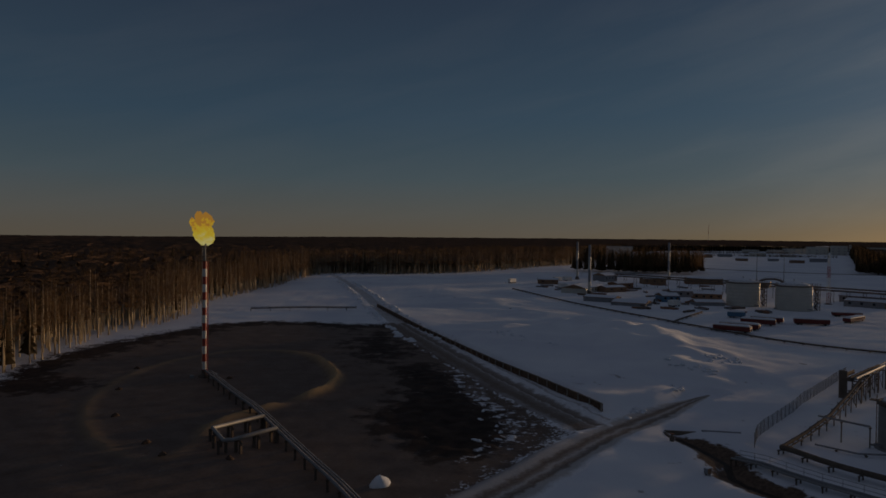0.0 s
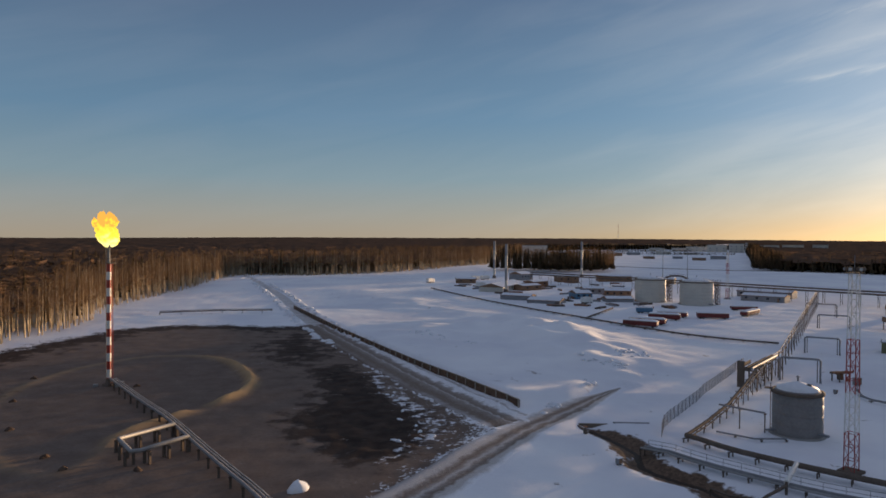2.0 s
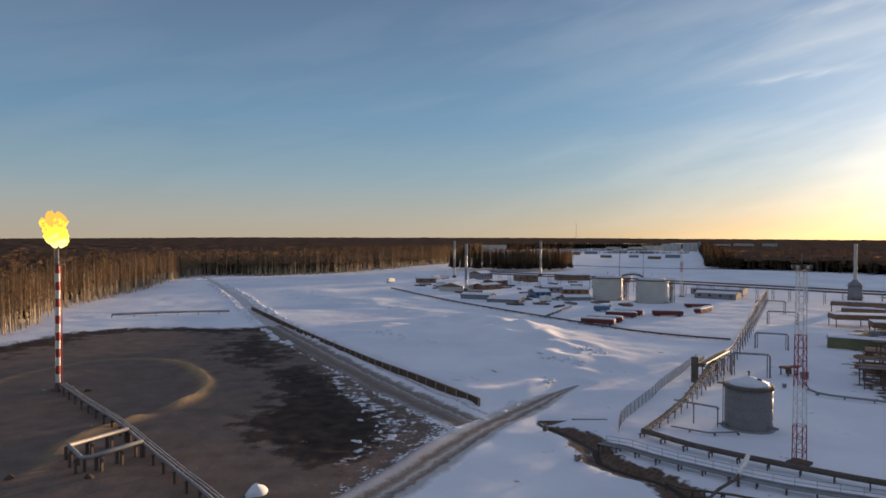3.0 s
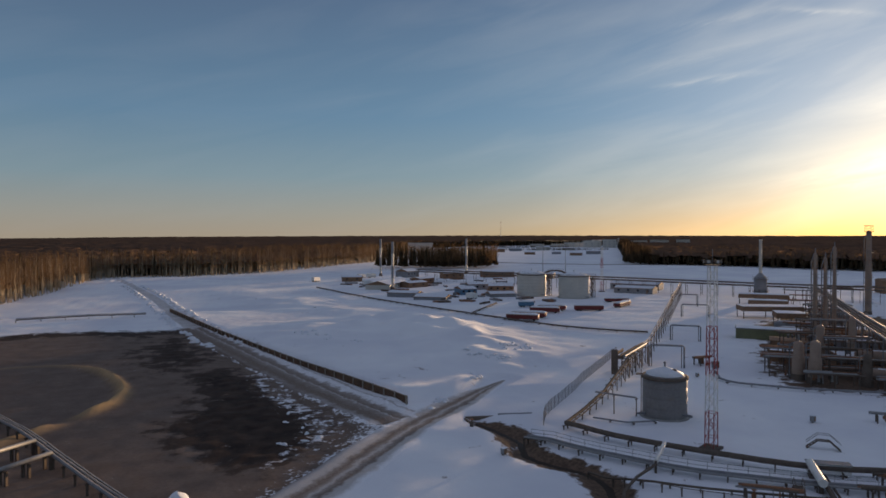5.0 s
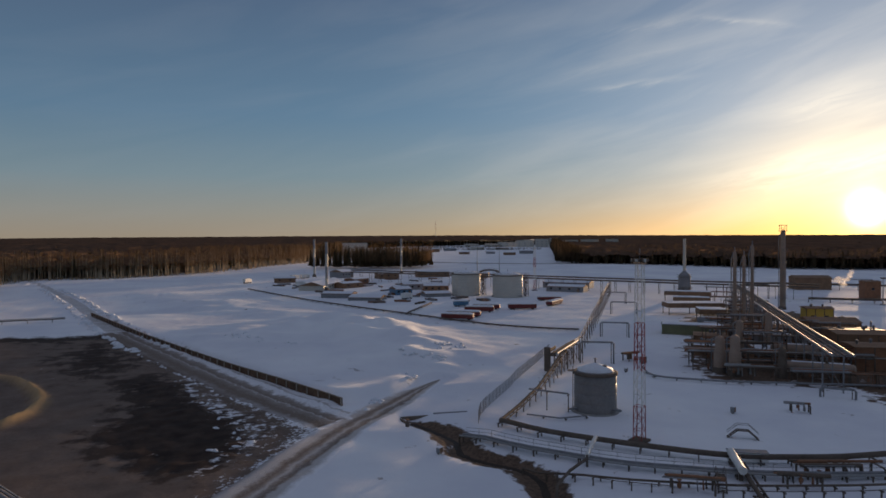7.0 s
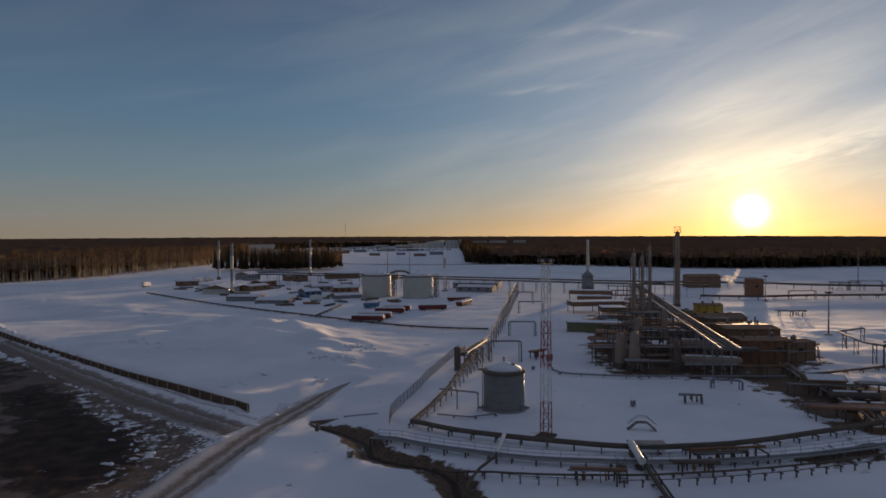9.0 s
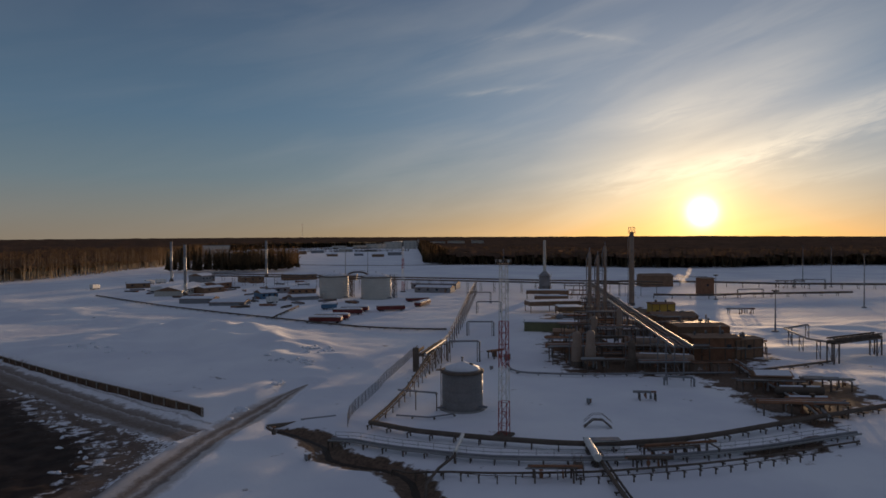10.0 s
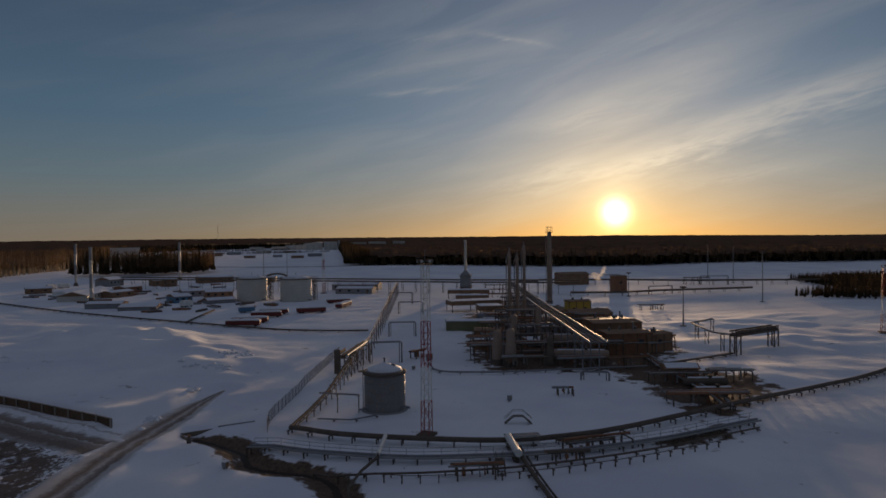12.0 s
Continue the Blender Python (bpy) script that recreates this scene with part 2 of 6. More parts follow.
# ---- helpers for building ----
class Geo:
    """Vertices and faces of one part."""

    def __init__(self):
        self.v, self.f, self.s = [], [], []

    def add(self, verts, faces, smooth=False):
        k = len(self.v)
        self.v.extend(tuple(p) for p in verts)
        self.f.extend(tuple(i + k for i in f) for f in faces)
        self.s.extend([smooth] * len(faces))
        return self

    def box(self, c, size, rz=0.0, taper=1.0):
        sx, sy, sz = (d / 2 for d in size)
        ca, sa = math.cos(rz), math.sin(rz)
        pts = []
        for z, k in ((-sz, 1.0), (sz, taper)):
            for x, y in ((-sx, -sy), (sx, -sy), (sx, sy), (-sx, sy)):
                x, y = x * k, y * k
                pts.append((c[0] + x * ca - y * sa, c[1] + x * sa + y * ca, c[2] + z))
        return self.add(pts, [(3, 2, 1, 0), (4, 5, 6, 7), (0, 1, 5, 4), (1, 2, 6, 5), (2, 3, 7, 6), (3, 0, 4, 7)])

    def tube(self, pts, r, n=8, r1=None):
        pts = [Vector(p) for p in pts]
        r1 = r if r1 is None else r1
        rings = []
        for i, p in enumerate(pts):
            d = (pts[min(i + 1, len(pts) - 1)] - pts[max(i - 1, 0)]).normalized()
            side = d.cross(Vector((0, 0, 1)))
            if side.length < 1e-3:
                side = Vector((1, 0, 0))
            side.normalize()
            up = side.cross(d)
            k = r + (r1 - r) * i / max(len(pts) - 1, 1)
            rings.append([p + (side * math.cos(a) + up * math.sin(a)) * k for a in (2 * math.pi * j / n for j in range(n))])
        verts = [q for ring in rings for q in ring]
        faces = [(i * n + j, i * n + (j + 1) % n, (i + 1) * n + (j + 1) % n, (i + 1) * n + j) for i in range(len(pts) - 1) for j in range(n)]
        self.add(verts, faces, n > 5)
        self.add(rings[0], [tuple(range(n))[::-1]])
        return self.add(rings[-1], [tuple(range(n))])

    def lathe(self, profile, n=24, c=(0, 0, 0), caps=True):
        verts = [(c[0] + r * math.cos(2 * math.pi * j / n), c[1] + r * math.sin(2 * math.pi * j / n), c[2] + z) for r, z in profile for j in range(n)]
        faces = [(i * n + j, i * n + (j + 1) % n, (i + 1) * n + (j + 1) % n, (i + 1) * n + j) for i in range(len(profile) - 1) for j in range(n)]
        self.add(verts, faces, True)
        for i, flip in ((0, True), (len(profile) - 1, False)):
            if caps and profile[i][0] > 1e-3:
                ring = tuple(i * n + j for j in range(n))
                self.add([verts[j] for j in ring], [tuple(range(n))[::-1] if flip else tuple(range(n))])
        return self

    def beam(self, a, b, w=0.15):
        return self.tube([a, b], w * 0.7, 4)

    def mesh(self, name, material):
        me = bpy.data.meshes.new(name)
        me.from_pydata(self.v, [], self.f)
        me.polygons.foreach_set("use_smooth", self.s)
        me.materials.append(material)
        me.update()
        return me


def part(name, geo, material, parent=None, label=""):
    ob = new(name, geo.mesh(name, material) if isinstance(geo, Geo) else geo)
    if parent is not None:
        ob.parent = parent
    return tagged(ob, label)


def thing(name, at, rz=0.0, label="", category="", group=""):
    ob = new(name)
    ob.empty_display_size = 0.5
    ob.matrix_basis = Matrix.Translation((at[0], at[1], at[2] if len(at) > 2 else ground_z(at[0], at[1]))) @ Matrix.Rotation(rz, 4, "Z")
    return tagged(ob, label, category, group)


def between(a, b):
    return ((a[0] + b[0]) / 2, (a[1] + b[1]) / 2), math.hypot(b[0] - a[0], b[1] - a[1]), math.atan2(b[1] - a[1], b[0] - a[0])


def along(pts, step):
    """Places every step metres along a line, with the heading there."""
    out, rest = [], 0.0
    for a, b in zip(pts, pts[1:]):
        a, b = Vector(a), Vector(b)
        n = (b - a).length
        s = rest
        while s < n:
            out.append((a + (b - a) * (s / n), math.atan2(b[1] - a[1], b[0] - a[0])))
            s += step
        rest = s - n
    return out


def curve_through(pts, step=4.0):
    """A smooth line through the points."""
    pts = [np.array(p, float) for p in pts]
    ext = [2 * pts[0] - pts[1]] + pts + [2 * pts[-1] - pts[-2]]
    out = []
    for i in range(1, len(ext) - 2):
        p0, p1, p2, p3 = ext[i - 1:i + 3]
        n = max(2, int(np.linalg.norm(p2 - p1) / step))
        for k in range(n):
            t = k / n
            out.append(0.5 * (2 * p1 + (p2 - p0) * t + (2 * p0 - 5 * p1 + 4 * p2 - p3) * t * t + (3 * p1 - p0 - 3 * p2 + p3) * t ** 3))
    return [tuple(float(c) for c in p) for p in out] + [tuple(float(c) for c in pts[-1])]


def line_gap(X, Y, pts):
    """Distance from each place to a line of points."""
    best = np.full(np.shape(X), 1e9)
    for (ax, ay), (bx, by) in zip(pts, pts[1:]):
        dx, dy = bx - ax, by - ay
        t = np.clip(((X - ax) * dx + (Y - ay) * dy) / (dx * dx + dy * dy), 0, 1)
        best = np.minimum(best, np.hypot(X - ax - t * dx, Y - ay - t * dy))
    return best


def inside(X, Y, poly):
    hit = np.zeros(np.shape(X), bool)
    for (ax, ay), (bx, by) in zip(poly, poly[1:] + poly[:1]):
        if ay == by:
            continue
        hit ^= ((ay > Y) != (by > Y)) & (X < (bx - ax) * (Y - ay) / (by - ay) + ax)
    return hit


def zone(X, Y, poly, soft=3.0):
    """1 well inside, 0 well outside."""
    d = line_gap(X, Y, poly + poly[:1])
    return np.clip(0.5 + np.where(inside(X, Y, poly), d, -d) / soft, 0, 1)


WAVES = [(random.uniform(0, 6.28), random.uniform(0, 6.28), random.uniform(0.7, 1.4)) for _ in range(14)]


def bumps(X, Y, size):
    """Smooth unevenness of about -1 to 1 with features of that size."""
    z = 0.0
    for a, ph, k in WAVES:
        z = z + np.sin((X * math.cos(a) + Y * math.sin(a)) * 6.28 / (size * k) + ph + 1.3 * np.sin((X * math.sin(a) - Y * math.cos(a)) * 4.1 / (size * k)))
    return z / 5.0


# ---- ground ----
RING = curve_through([(-23.1, 148), (-25.3, 158.6), (-33.1, 176.5), (-43.2, 185.7), (-55.3, 186.5), (-62.5, 179.5), (-68.5, 168), (-70.5, 153), (-69.3, 139), (-66, 126.5), (-60.5, 115), (-53.5, 104.5), (-45.7, 97), (-40, 95.5), (-38, 103), (-38.4, 112), (-34.6, 119.9), (-30.8, 126.5), (-27.4, 132.5), (-24.2, 139.5), (-23.1, 148)], 3)
DIRT = [(-90, 20), (-94, 140), (-101, 163), (-101, 189), (-92, 216), (-80, 243), (-63, 252), (-45, 250), (-31, 246), (-17, 248), (-6.5, 206), (3.5, 173), (12, 143), (18.5, 122), (21, 112), (17, 103), (12, 94.5), (6, 87), (2, 81), (-3, 60), (-6, 20)]
DARK_PATCH = [(-12, 165), (-3, 171), (2.3, 157), (6, 137), (11.5, 123), (12.5, 112), (9.3, 102), (3.7, 96), (-0.2, 96.4), (-4.8, 101.6), (-10.1, 109.4), (-13.6, 119.1), (-10.2, 126.5), (-8, 136)]
DARK_BACK = [(-29, 206), (-21, 230), (-13, 222), (-6.5, 186), (-10.2, 174), (-17.3, 168), (-24, 180)]
DRIFTS = [(0.6, 168), (8.1, 147), (13.6, 126), (17, 114), (15, 107), (8.6, 100), (2, 93.5), (1, 97), (7, 105), (9.5, 114), (4.8, 133), (1.5, 148)]
ROAD_1 = curve_through([(-128, 640), (-93, 564), (-48, 394), (-18.5, 258), (-2, 199), (8.3, 164), (16.3, 139), (22.5, 121.5), (25.5, 113)])
ROAD_2 = curve_through([(-6, 66), (3, 78), (9.6, 86.5), (17.7, 97.4), (26.9, 109.3), (37, 120), (46.8, 130.5), (55, 138.5)])
WALL_LINE = [(-29, 304), (-7, 229.5), (4.3, 195), (13.9, 167), (21.7, 147.3), (27.6, 131), (29.8, 124.3)]
CREEK = curve_through([(39.2, 112), (41.5, 104), (42, 98.5), (40.3, 93), (42.6, 88), (45.5, 83.5), (45.6, 78), (43.5, 73), (42, 66), (40, 54)], 2)
CREEK_BANKS = [(39.5, 113.6), (42.5, 109), (45, 103.5), (44.6, 98), (42.6, 94), (45, 88), (48.2, 84), (47.4, 77), (45.2, 70), (43, 54), (37, 54), (40.5, 70), (42, 76), (42, 82), (39, 88.5), (37, 93.5), (38.4, 98), (39, 104), (37.8, 108.5)]
UNIT_MUD = [(110, 116), (117, 127), (128, 143), (146, 164), (183, 205), (226, 228), (240, 205), (226, 170), (205, 148), (181, 118), (166, 100), (152, 96), (140, 84), (128, 66), (116, 58), (110, 62), (122, 82), (131, 98), (118, 107)]
EQUIP_MUD = [(113, 69), (118, 78), (131, 86), (146, 82), (150, 72), (140, 62), (122, 59)]
DUNES = [  # from, to, width, height
    ((38, 240), (60, 236), 10, 1.8), ((60, 236), (65, 213), 12, 3.2), ((65, 213), (68, 188), 12, 3.0), ((68, 188), (74, 168), 9, 1.6), ((57.6, 172), (59.5, 164), 4.3, 1.2), ((59.5, 164), (46, 155), 5.8, 0.7),
    ((2, 400), (25, 332), 13, 1.6), ((25, 332), (44, 288), 11, 1.5), ((50, 284), (70, 262), 7.2, 0.6), ((20, 238), (27, 218), 7, 1.0), ((27, 218), (33, 184), 7, 1.1), ((33, 184), (42, 168), 5.5, 0.9), ((12, 214), (22, 200), 4.3, 0.6), ((16, 200), (25, 169), 4.3, 0.6),
    ((66, 163), (73, 158), 2.9, 0.8), ((57, 154), (62, 151), 2.9, 0.7), ((30, 128), (47, 141), 2.3, 0.8), ((34, 114), (53, 131), 2.3, 0.7), ((30, 111), (37, 104), 3.2, 0.8), ((24, 102), (30, 92), 4.3, 0.5), ((78, 152), (88, 158), 3.6, 0.6),
    ((185, 108), (215, 100), 8.7, 0.9), ((200, 85), (250, 78), 10.2, 1.1), ((215, 130), (270, 120), 8.7, 1.0), ((160, 72), (182, 64), 7.2, 0.8), ((240, 110), (300, 95), 11.6, 1.0), ((225, 60), (270, 62), 7.2, 0.9)]


def ring_strength(X, Y):
    """How much of the ring bank stands and how golden its crest is: high in the east, low in the west, gone at a gap.
    """
    east = np.clip((X + 46) / 18, 0, 1)
    gap = np.exp(-((Y - 129.0) / 3.6) ** 2) * np.clip((X + 40) / 6, 0, 1)
    return (0.35 + 0.65 * east) * (1 - 0.9 * gap) * (1 - 0.75 * np.clip((112 - Y) / 8, 0, 1) * np.clip((X + 50) / 6, 0, 1))


def ground_height(X, Y):
    X, Y = np.asarray(X, float), np.asarray(Y, float)
    far = np.clip((np.hypot(X, Y) - 60) / 900, 0, 1)
    dirt = zone(X, Y, DIRT, 6.0)
    z = (0.10 * bumps(X, Y, 17.0) + 0.035 * bumps(Y, X, 4.1)) * (1 - 0.7 * dirt) + far * 1.2 * bumps(X, Y, 260.0)
    for a, b, w, h in DUNES:
        k = min(1.0, w / 7.0)
        d = line_gap(X + 1.5 * bumps(X, Y, 23.0) + 5.0 * k, Y + 2.0 * bumps(Y, X, 27.0) + 3.6 * k, [a, b])
        w = w * (1 + 0.6 * k)
        z = z + 0.85 * h * np.exp(-(d / w) ** 2) * (0.9 + 0.2 * bumps(X, Y, 16.0))
    # the field is banked up behind the retaining wall
    dw = line_gap(X, Y, WALL_LINE)
    side = np.interp(Y, [124.3, 131, 147.3, 167, 195, 229.5, 304], [29.8, 27.6, 21.7, 13.9, 4.3, -7.0, -29.0])
    behind = np.clip((X - side - 1.0) / 1.8, 0, 1) * np.clip((Y - 126) / 4, 0, 1) * np.clip((305 - Y) / 12, 0, 1)
    z = z + behind * 1.35 * np.exp(-(dw / 42.0) ** 2)
    east = np.clip((X + 58) / 24, 0, 1)
    bank_share = ring_strength(X, Y)
    z = z + bank_share * (0.45 + 1.0 * east) * np.exp(-(line_gap(X, Y, RING) / (0.85 + 0.25 * east)) ** 2) * (0.85 + 0.25 * bumps(X, Y, 9.0))
    z = z + dirt * 0.035 * bumps(X, Y, 6.0) + np.maximum(zone(X, Y, DARK_PATCH, 6.0), zone(X, Y, DARK_BACK, 6.0)) * 0.16 * bumps(Y, X, 5.0)
    for road, half in ((ROAD_1, 3.6), (ROAD_2, 2.6)):
        d = line_gap(X, Y, road)
        z = z * np.clip((d - half + 0.3) / 2.0, 0.1, 1) + (0.5 if half > 3 else 0.28) * np.exp(-((d - half - 1.1) / 0.8) ** 2) * (1 - 0.8 * dirt) * (0.8 + 0.4 * bumps(X, Y, 11.0))
    z = z - 1.2 * np.exp(-(line_gap(X, Y, CREEK) / 2.4) ** 2)
    return z


def ground_z(x, y):
    return float(ground_height(x, y))


def spread(lo, hi, step, limit):
    """Even steps between lo and hi, then growing steps out to the limit."""
    mid = list(np.arange(lo, hi + step, step))
    out, s = [mid[-1]], step
    while out[-1] < limit:
        s *= 1.09
        out.append(out[-1] + s)
    inn, s = [mid[0]], step
    while inn[-1] > -limit:
        s *= 1.09
        inn.append(inn[-1] - s)
    return np.array(inn[:0:-1] + mid + out[1:])


def build_ground():
    xs, ys = spread(-105, 215, 1.0, 4700), spread(56, 300, 1.0, 4700)
    X, Y = np.meshgrid(xs, ys)
    Z = ground_height(X, Y)
    nx, ny = len(xs), len(ys)
    me = bpy.data.meshes.new("ground")
    idx = np.arange(nx * ny).reshape(ny, nx)
    quads = np.stack([idx[:-1, :-1], idx[:-1, 1:], idx[1:, 1:], idx[1:, :-1]], -1).reshape(-1, 4)
    me.vertices.add(nx * ny)
    me.vertices.foreach_set("co", np.stack([X, Y, Z], -1).astype(np.float32).ravel())
    me.loops.add(quads.size)
    me.loops.foreach_set("vertex_index", quads.ravel().astype(np.int32))
    me.polygons.add(len(quads))
    me.polygons.foreach_set("loop_start", np.arange(0, quads.size, 4, dtype=np.int32))
    me.polygons.foreach_set("use_smooth", np.ones(len(quads), bool))
    me.update(calc_edges=True)
    soil = zone(X, Y, DIRT, 14.0)
    rim = line_gap(X, Y, DIRT[1:10])
    wet = np.maximum(np.maximum(zone(X, Y, DARK_PATCH, 12.0), 0.85 * zone(X, Y, DARK_BACK, 22.0)), 0.8 * np.exp(-(rim / (17.0 + 6.0 * bumps(X, Y, 31.0))) ** 3))
    # pale sand on the bank, strongest along the sunlit arc
    sunlit_sand = np.exp(-(line_gap(X, Y, RING) / 1.3) ** 2) * ring_strength(X, Y)
    mud = np.maximum(np.maximum(zone(X, Y, UNIT_MUD, 10.0), np.maximum(zone(X, Y, EQUIP_MUD, 8.0), 0.8 * zone(X, Y, [(86, 60), (96, 61), (108, 57), (104, 51), (92, 53)], 7.0))), np.clip(1.25 * zone(X, Y, CREEK_BANKS, 3.0), 0, 1))
    beside = line_gap(X, Y, ROAD_1)
    drift = np.maximum(zone(X, Y, DRIFTS, 9.0), 0.75 * np.exp(-((zone(X, Y, DIRT, 14.0) - 0.42) / 0.2) ** 2))
    drift = np.maximum(drift, 0.9 * np.exp(-((beside - 5.0) / 1.2) ** 2))
    for name, value in (("soil", soil), ("wet", wet), ("mud", mud), ("drift", drift), ("sunlit_sand", sunlit_sand)):
        at = me.attributes.new(name, "FLOAT", "POINT")
        at.data.foreach_set("value", value.astype(np.float32).ravel())
    me.materials.append(ground_material())
    return tagged(new("ground", me), "snow-covered ground with a bare brown earth pad", "ground", kind="structure")


def ground_material():
    m = bpy.data.materials.new("snow_and_earth")
    m.use_nodes = True
    n, l = m.node_tree.nodes, m.node_tree.links
    b = n["Principled BSDF"]
    pos = n.new("ShaderNodeNewGeometry").outputs["Position"]

    def noise_at(scale, detail=6.0, rough=0.55):
        k = n.new("ShaderNodeTexNoise")
        k.inputs["Scale"].default_value, k.inputs["Detail"].default_value, k.inputs["Roughness"].default_value = scale, detail, rough
        l.new(pos, k.inputs["Vector"])
        return k.outputs["Fac"]

    def fit(v, lo, hi, a=0.0, z=1.0):
        k = n.new("ShaderNodeMapRange")
        for i, q in enumerate((lo, hi, a, z)):
            k.inputs[i + 1].default_value = q
        l.new(v, k.inputs[0])
        return k.outputs[0]

    def calc(op, a, c):
        k = n.new("ShaderNodeMath")
        k.operation = op
        for i, q in enumerate((a, c)):
            if isinstance(q, (int, float)):
                k.inputs[i].default_value = q
            else:
                l.new(q, k.inputs[i])
        return k.outputs[0]

    def blend(f, a, c):
        k = n.new("ShaderNodeMix")
        k.data_type = "RGBA"
        l.new(f, k.inputs[0])
        for i, q in ((6, a), (7, c)):
            if isinstance(q, tuple):
                k.inputs[i].default_value = (*q, 1)
            else:
                l.new(q, k.inputs[i])
        return k.outputs[2]

    def zone_of(name):
        k = n.new("ShaderNodeAttribute")
        k.attribute_name = name
        return k.outputs["Fac"]

    mid, fine, broad = noise_at(0.22, 8.0, 0.65), noise_at(1.6, 8.0, 0.6), noise_at(0.03)
    snow = blend(fit(broad, 0.4, 0.6), (0.87, 0.88, 0.90), (0.76, 0.77, 0.82))
    earth = blend(fit(mid, 0.35, 0.65), (0.20, 0.149, 0.12), (0.138, 0.10, 0.08))
    earth = blend(fit(fine, 0.48, 0.8), earth, (0.125, 0.095, 0.075))
    # the sand's colour also holds the gold of the low sun
    earth = blend(zone_of("sunlit_sand"), earth, (0.42, 0.29, 0.15))
    bog = blend(fit(mid, 0.4, 0.62), (0.030, 0.019, 0.0145), (0.066, 0.043, 0.032))
    wet_f = fit(calc("ADD", zone_of("wet"), calc("MULTIPLY", calc("SUBTRACT", mid, 0.5), 2.2)), 0.35, 0.65)
    earth = blend(wet_f, earth, bog)
    soil_f = fit(calc("ADD", zone_of("soil"), calc("ADD", calc("MULTIPLY", calc("SUBTRACT", fine, 0.5), 1.4), calc("MULTIPLY", calc("SUBTRACT", mid, 0.5), 1.5))), 0.42, 0.58)
    top = blend(soil_f, snow, earth)
    drift_f = fit(calc("ADD", calc("MULTIPLY", zone_of("drift"), 0.34), calc("MULTIPLY", noise_at(0.42, 9.0, 0.68), 1.0)), 0.765, 0.83)
    top = blend(drift_f, top, (0.74, 0.74, 0.77))
    mud_f = fit(calc("ADD", zone_of("mud"), calc("MULTIPLY", calc("SUBTRACT", mid, 0.52), 3.0)), 0.40, 0.62)
    top = blend(mud_f, top, blend(fit(fine, 0.4, 0.6), (0.17, 0.115, 0.08), (0.10, 0.069, 0.05)))
    l.new(top, b.inputs["Base Color"])
    b.inputs["Roughness"].default_value = 0.8
    b.inputs["Specular IOR Level"].default_value = 0.1
    k = n.new("ShaderNodeBump")
    k.inputs["Strength"].default_value, k.inputs["Distance"].default_value = 0.4, 0.16
    l.new(calc("ADD", mid, calc("MULTIPLY", fine, 0.4)), k.inputs["Height"])
    l.new(k.outputs[0], b.inputs["Normal"])
    return m


ground = build_ground()


# ---- roads, wall, creek ----
def road_material(name, stops):
    """Bands across the road, torn by noise, that end in the ground beside it. stops: across from 0 to 1, colour."""
    m = bpy.data.materials.new(name)
    m.use_nodes = True
    n, l = m.node_tree.nodes, m.node_tree.links
    b = n["Principled BSDF"]
    pos = n.new("ShaderNodeNewGeometry").outputs["Position"]
    tears = []
    for scale, rough_ in ((0.35, 0.6), (2.2, 0.65)):
        k = n.new("ShaderNodeTexNoise")
        k.inputs["Scale"].default_value, k.inputs["Detail"].default_value, k.inputs["Roughness"].default_value = scale, 7.0, rough_
        l.new(pos, k.inputs["Vector"])
        tears.append(k.outputs["Fac"])

    def calc(op, p, q, r=None):
        k = n.new("ShaderNodeMath")
        k.operation = op
        for i, v in enumerate((p, q, r)):
            if isinstance(v, (int, float)):
                k.inputs[i].default_value = v
            elif v is not None:
                l.new(v, k.inputs[i])
        return k.outputs[0]

    def attr(a_):
        k = n.new("ShaderNodeAttribute")
        k.attribute_name = a_
        return k.outputs["Fac"]

    def blend(f, p, q):
        k = n.new("ShaderNodeMix")
        k.data_type = "RGBA"
        l.new(f, k.inputs[0])
        for i, v in ((6, p), (7, q)):
            if isinstance(v, tuple):
                k.inputs[i].default_value = (*v, 1)
            else:
                l.new(v, k.inputs[i])
        return k.outputs[2]

    torn_ = calc("ADD", attr("across"), calc("ADD", calc("MULTIPLY_ADD", tears[0], 0.26, -0.13), calc("MULTIPLY_ADD", tears[1], 0.14, -0.07)))
    bands = n.new("ShaderNodeValToRGB")
    l.new(torn_, bands.inputs[0])
    while len(bands.color_ramp.elements) < len(stops):
        bands.color_ramp.elements.new(0.5)
    for e, (at, colour) in zip(bands.color_ramp.elements, stops):
        e.position, e.color = at, (*colour, 1)
    speck = n.new("ShaderNodeMapRange")
    speck.inputs[1].default_value, speck.inputs[2].default_value, speck.inputs[4].default_value = 0.52, 0.72, 0.55
    l.new(tears[1], speck.inputs[0])
    road = blend(speck.outputs[0], bands.outputs[0], (0.42, 0.39, 0.37))
    earth = blend(tears[0], (0.185, 0.137, 0.11), (0.128, 0.092, 0.073))
    beside = blend(attr("soil"), (0.83, 0.84, 0.87), earth)
    edge = n.new("ShaderNodeMapRange")
    edge.inputs[1].default_value, edge.inputs[2].default_value = 0.30, 0.43
    l.new(calc("ABSOLUTE", calc("SUBTRACT", torn_, 0.5), 0.0), edge.inputs[0])
    l.new(blend(edge.outputs[0], road, beside), b.inputs["Base Color"])
    b.inputs["Roughness"].default_value, b.inputs["Specular IOR Level"].default_value = 0.85, 0.12
    k = n.new("ShaderNodeBump")
    k.inputs["Strength"].default_value, k.inputs["Distance"].default_value = 0.6, 0.14
    l.new(calc("ADD", calc("MULTIPLY", tears[1], 0.7), tears[0]), k.inputs["Height"])
    l.new(k.outputs[0], b.inputs["Normal"])
    return m


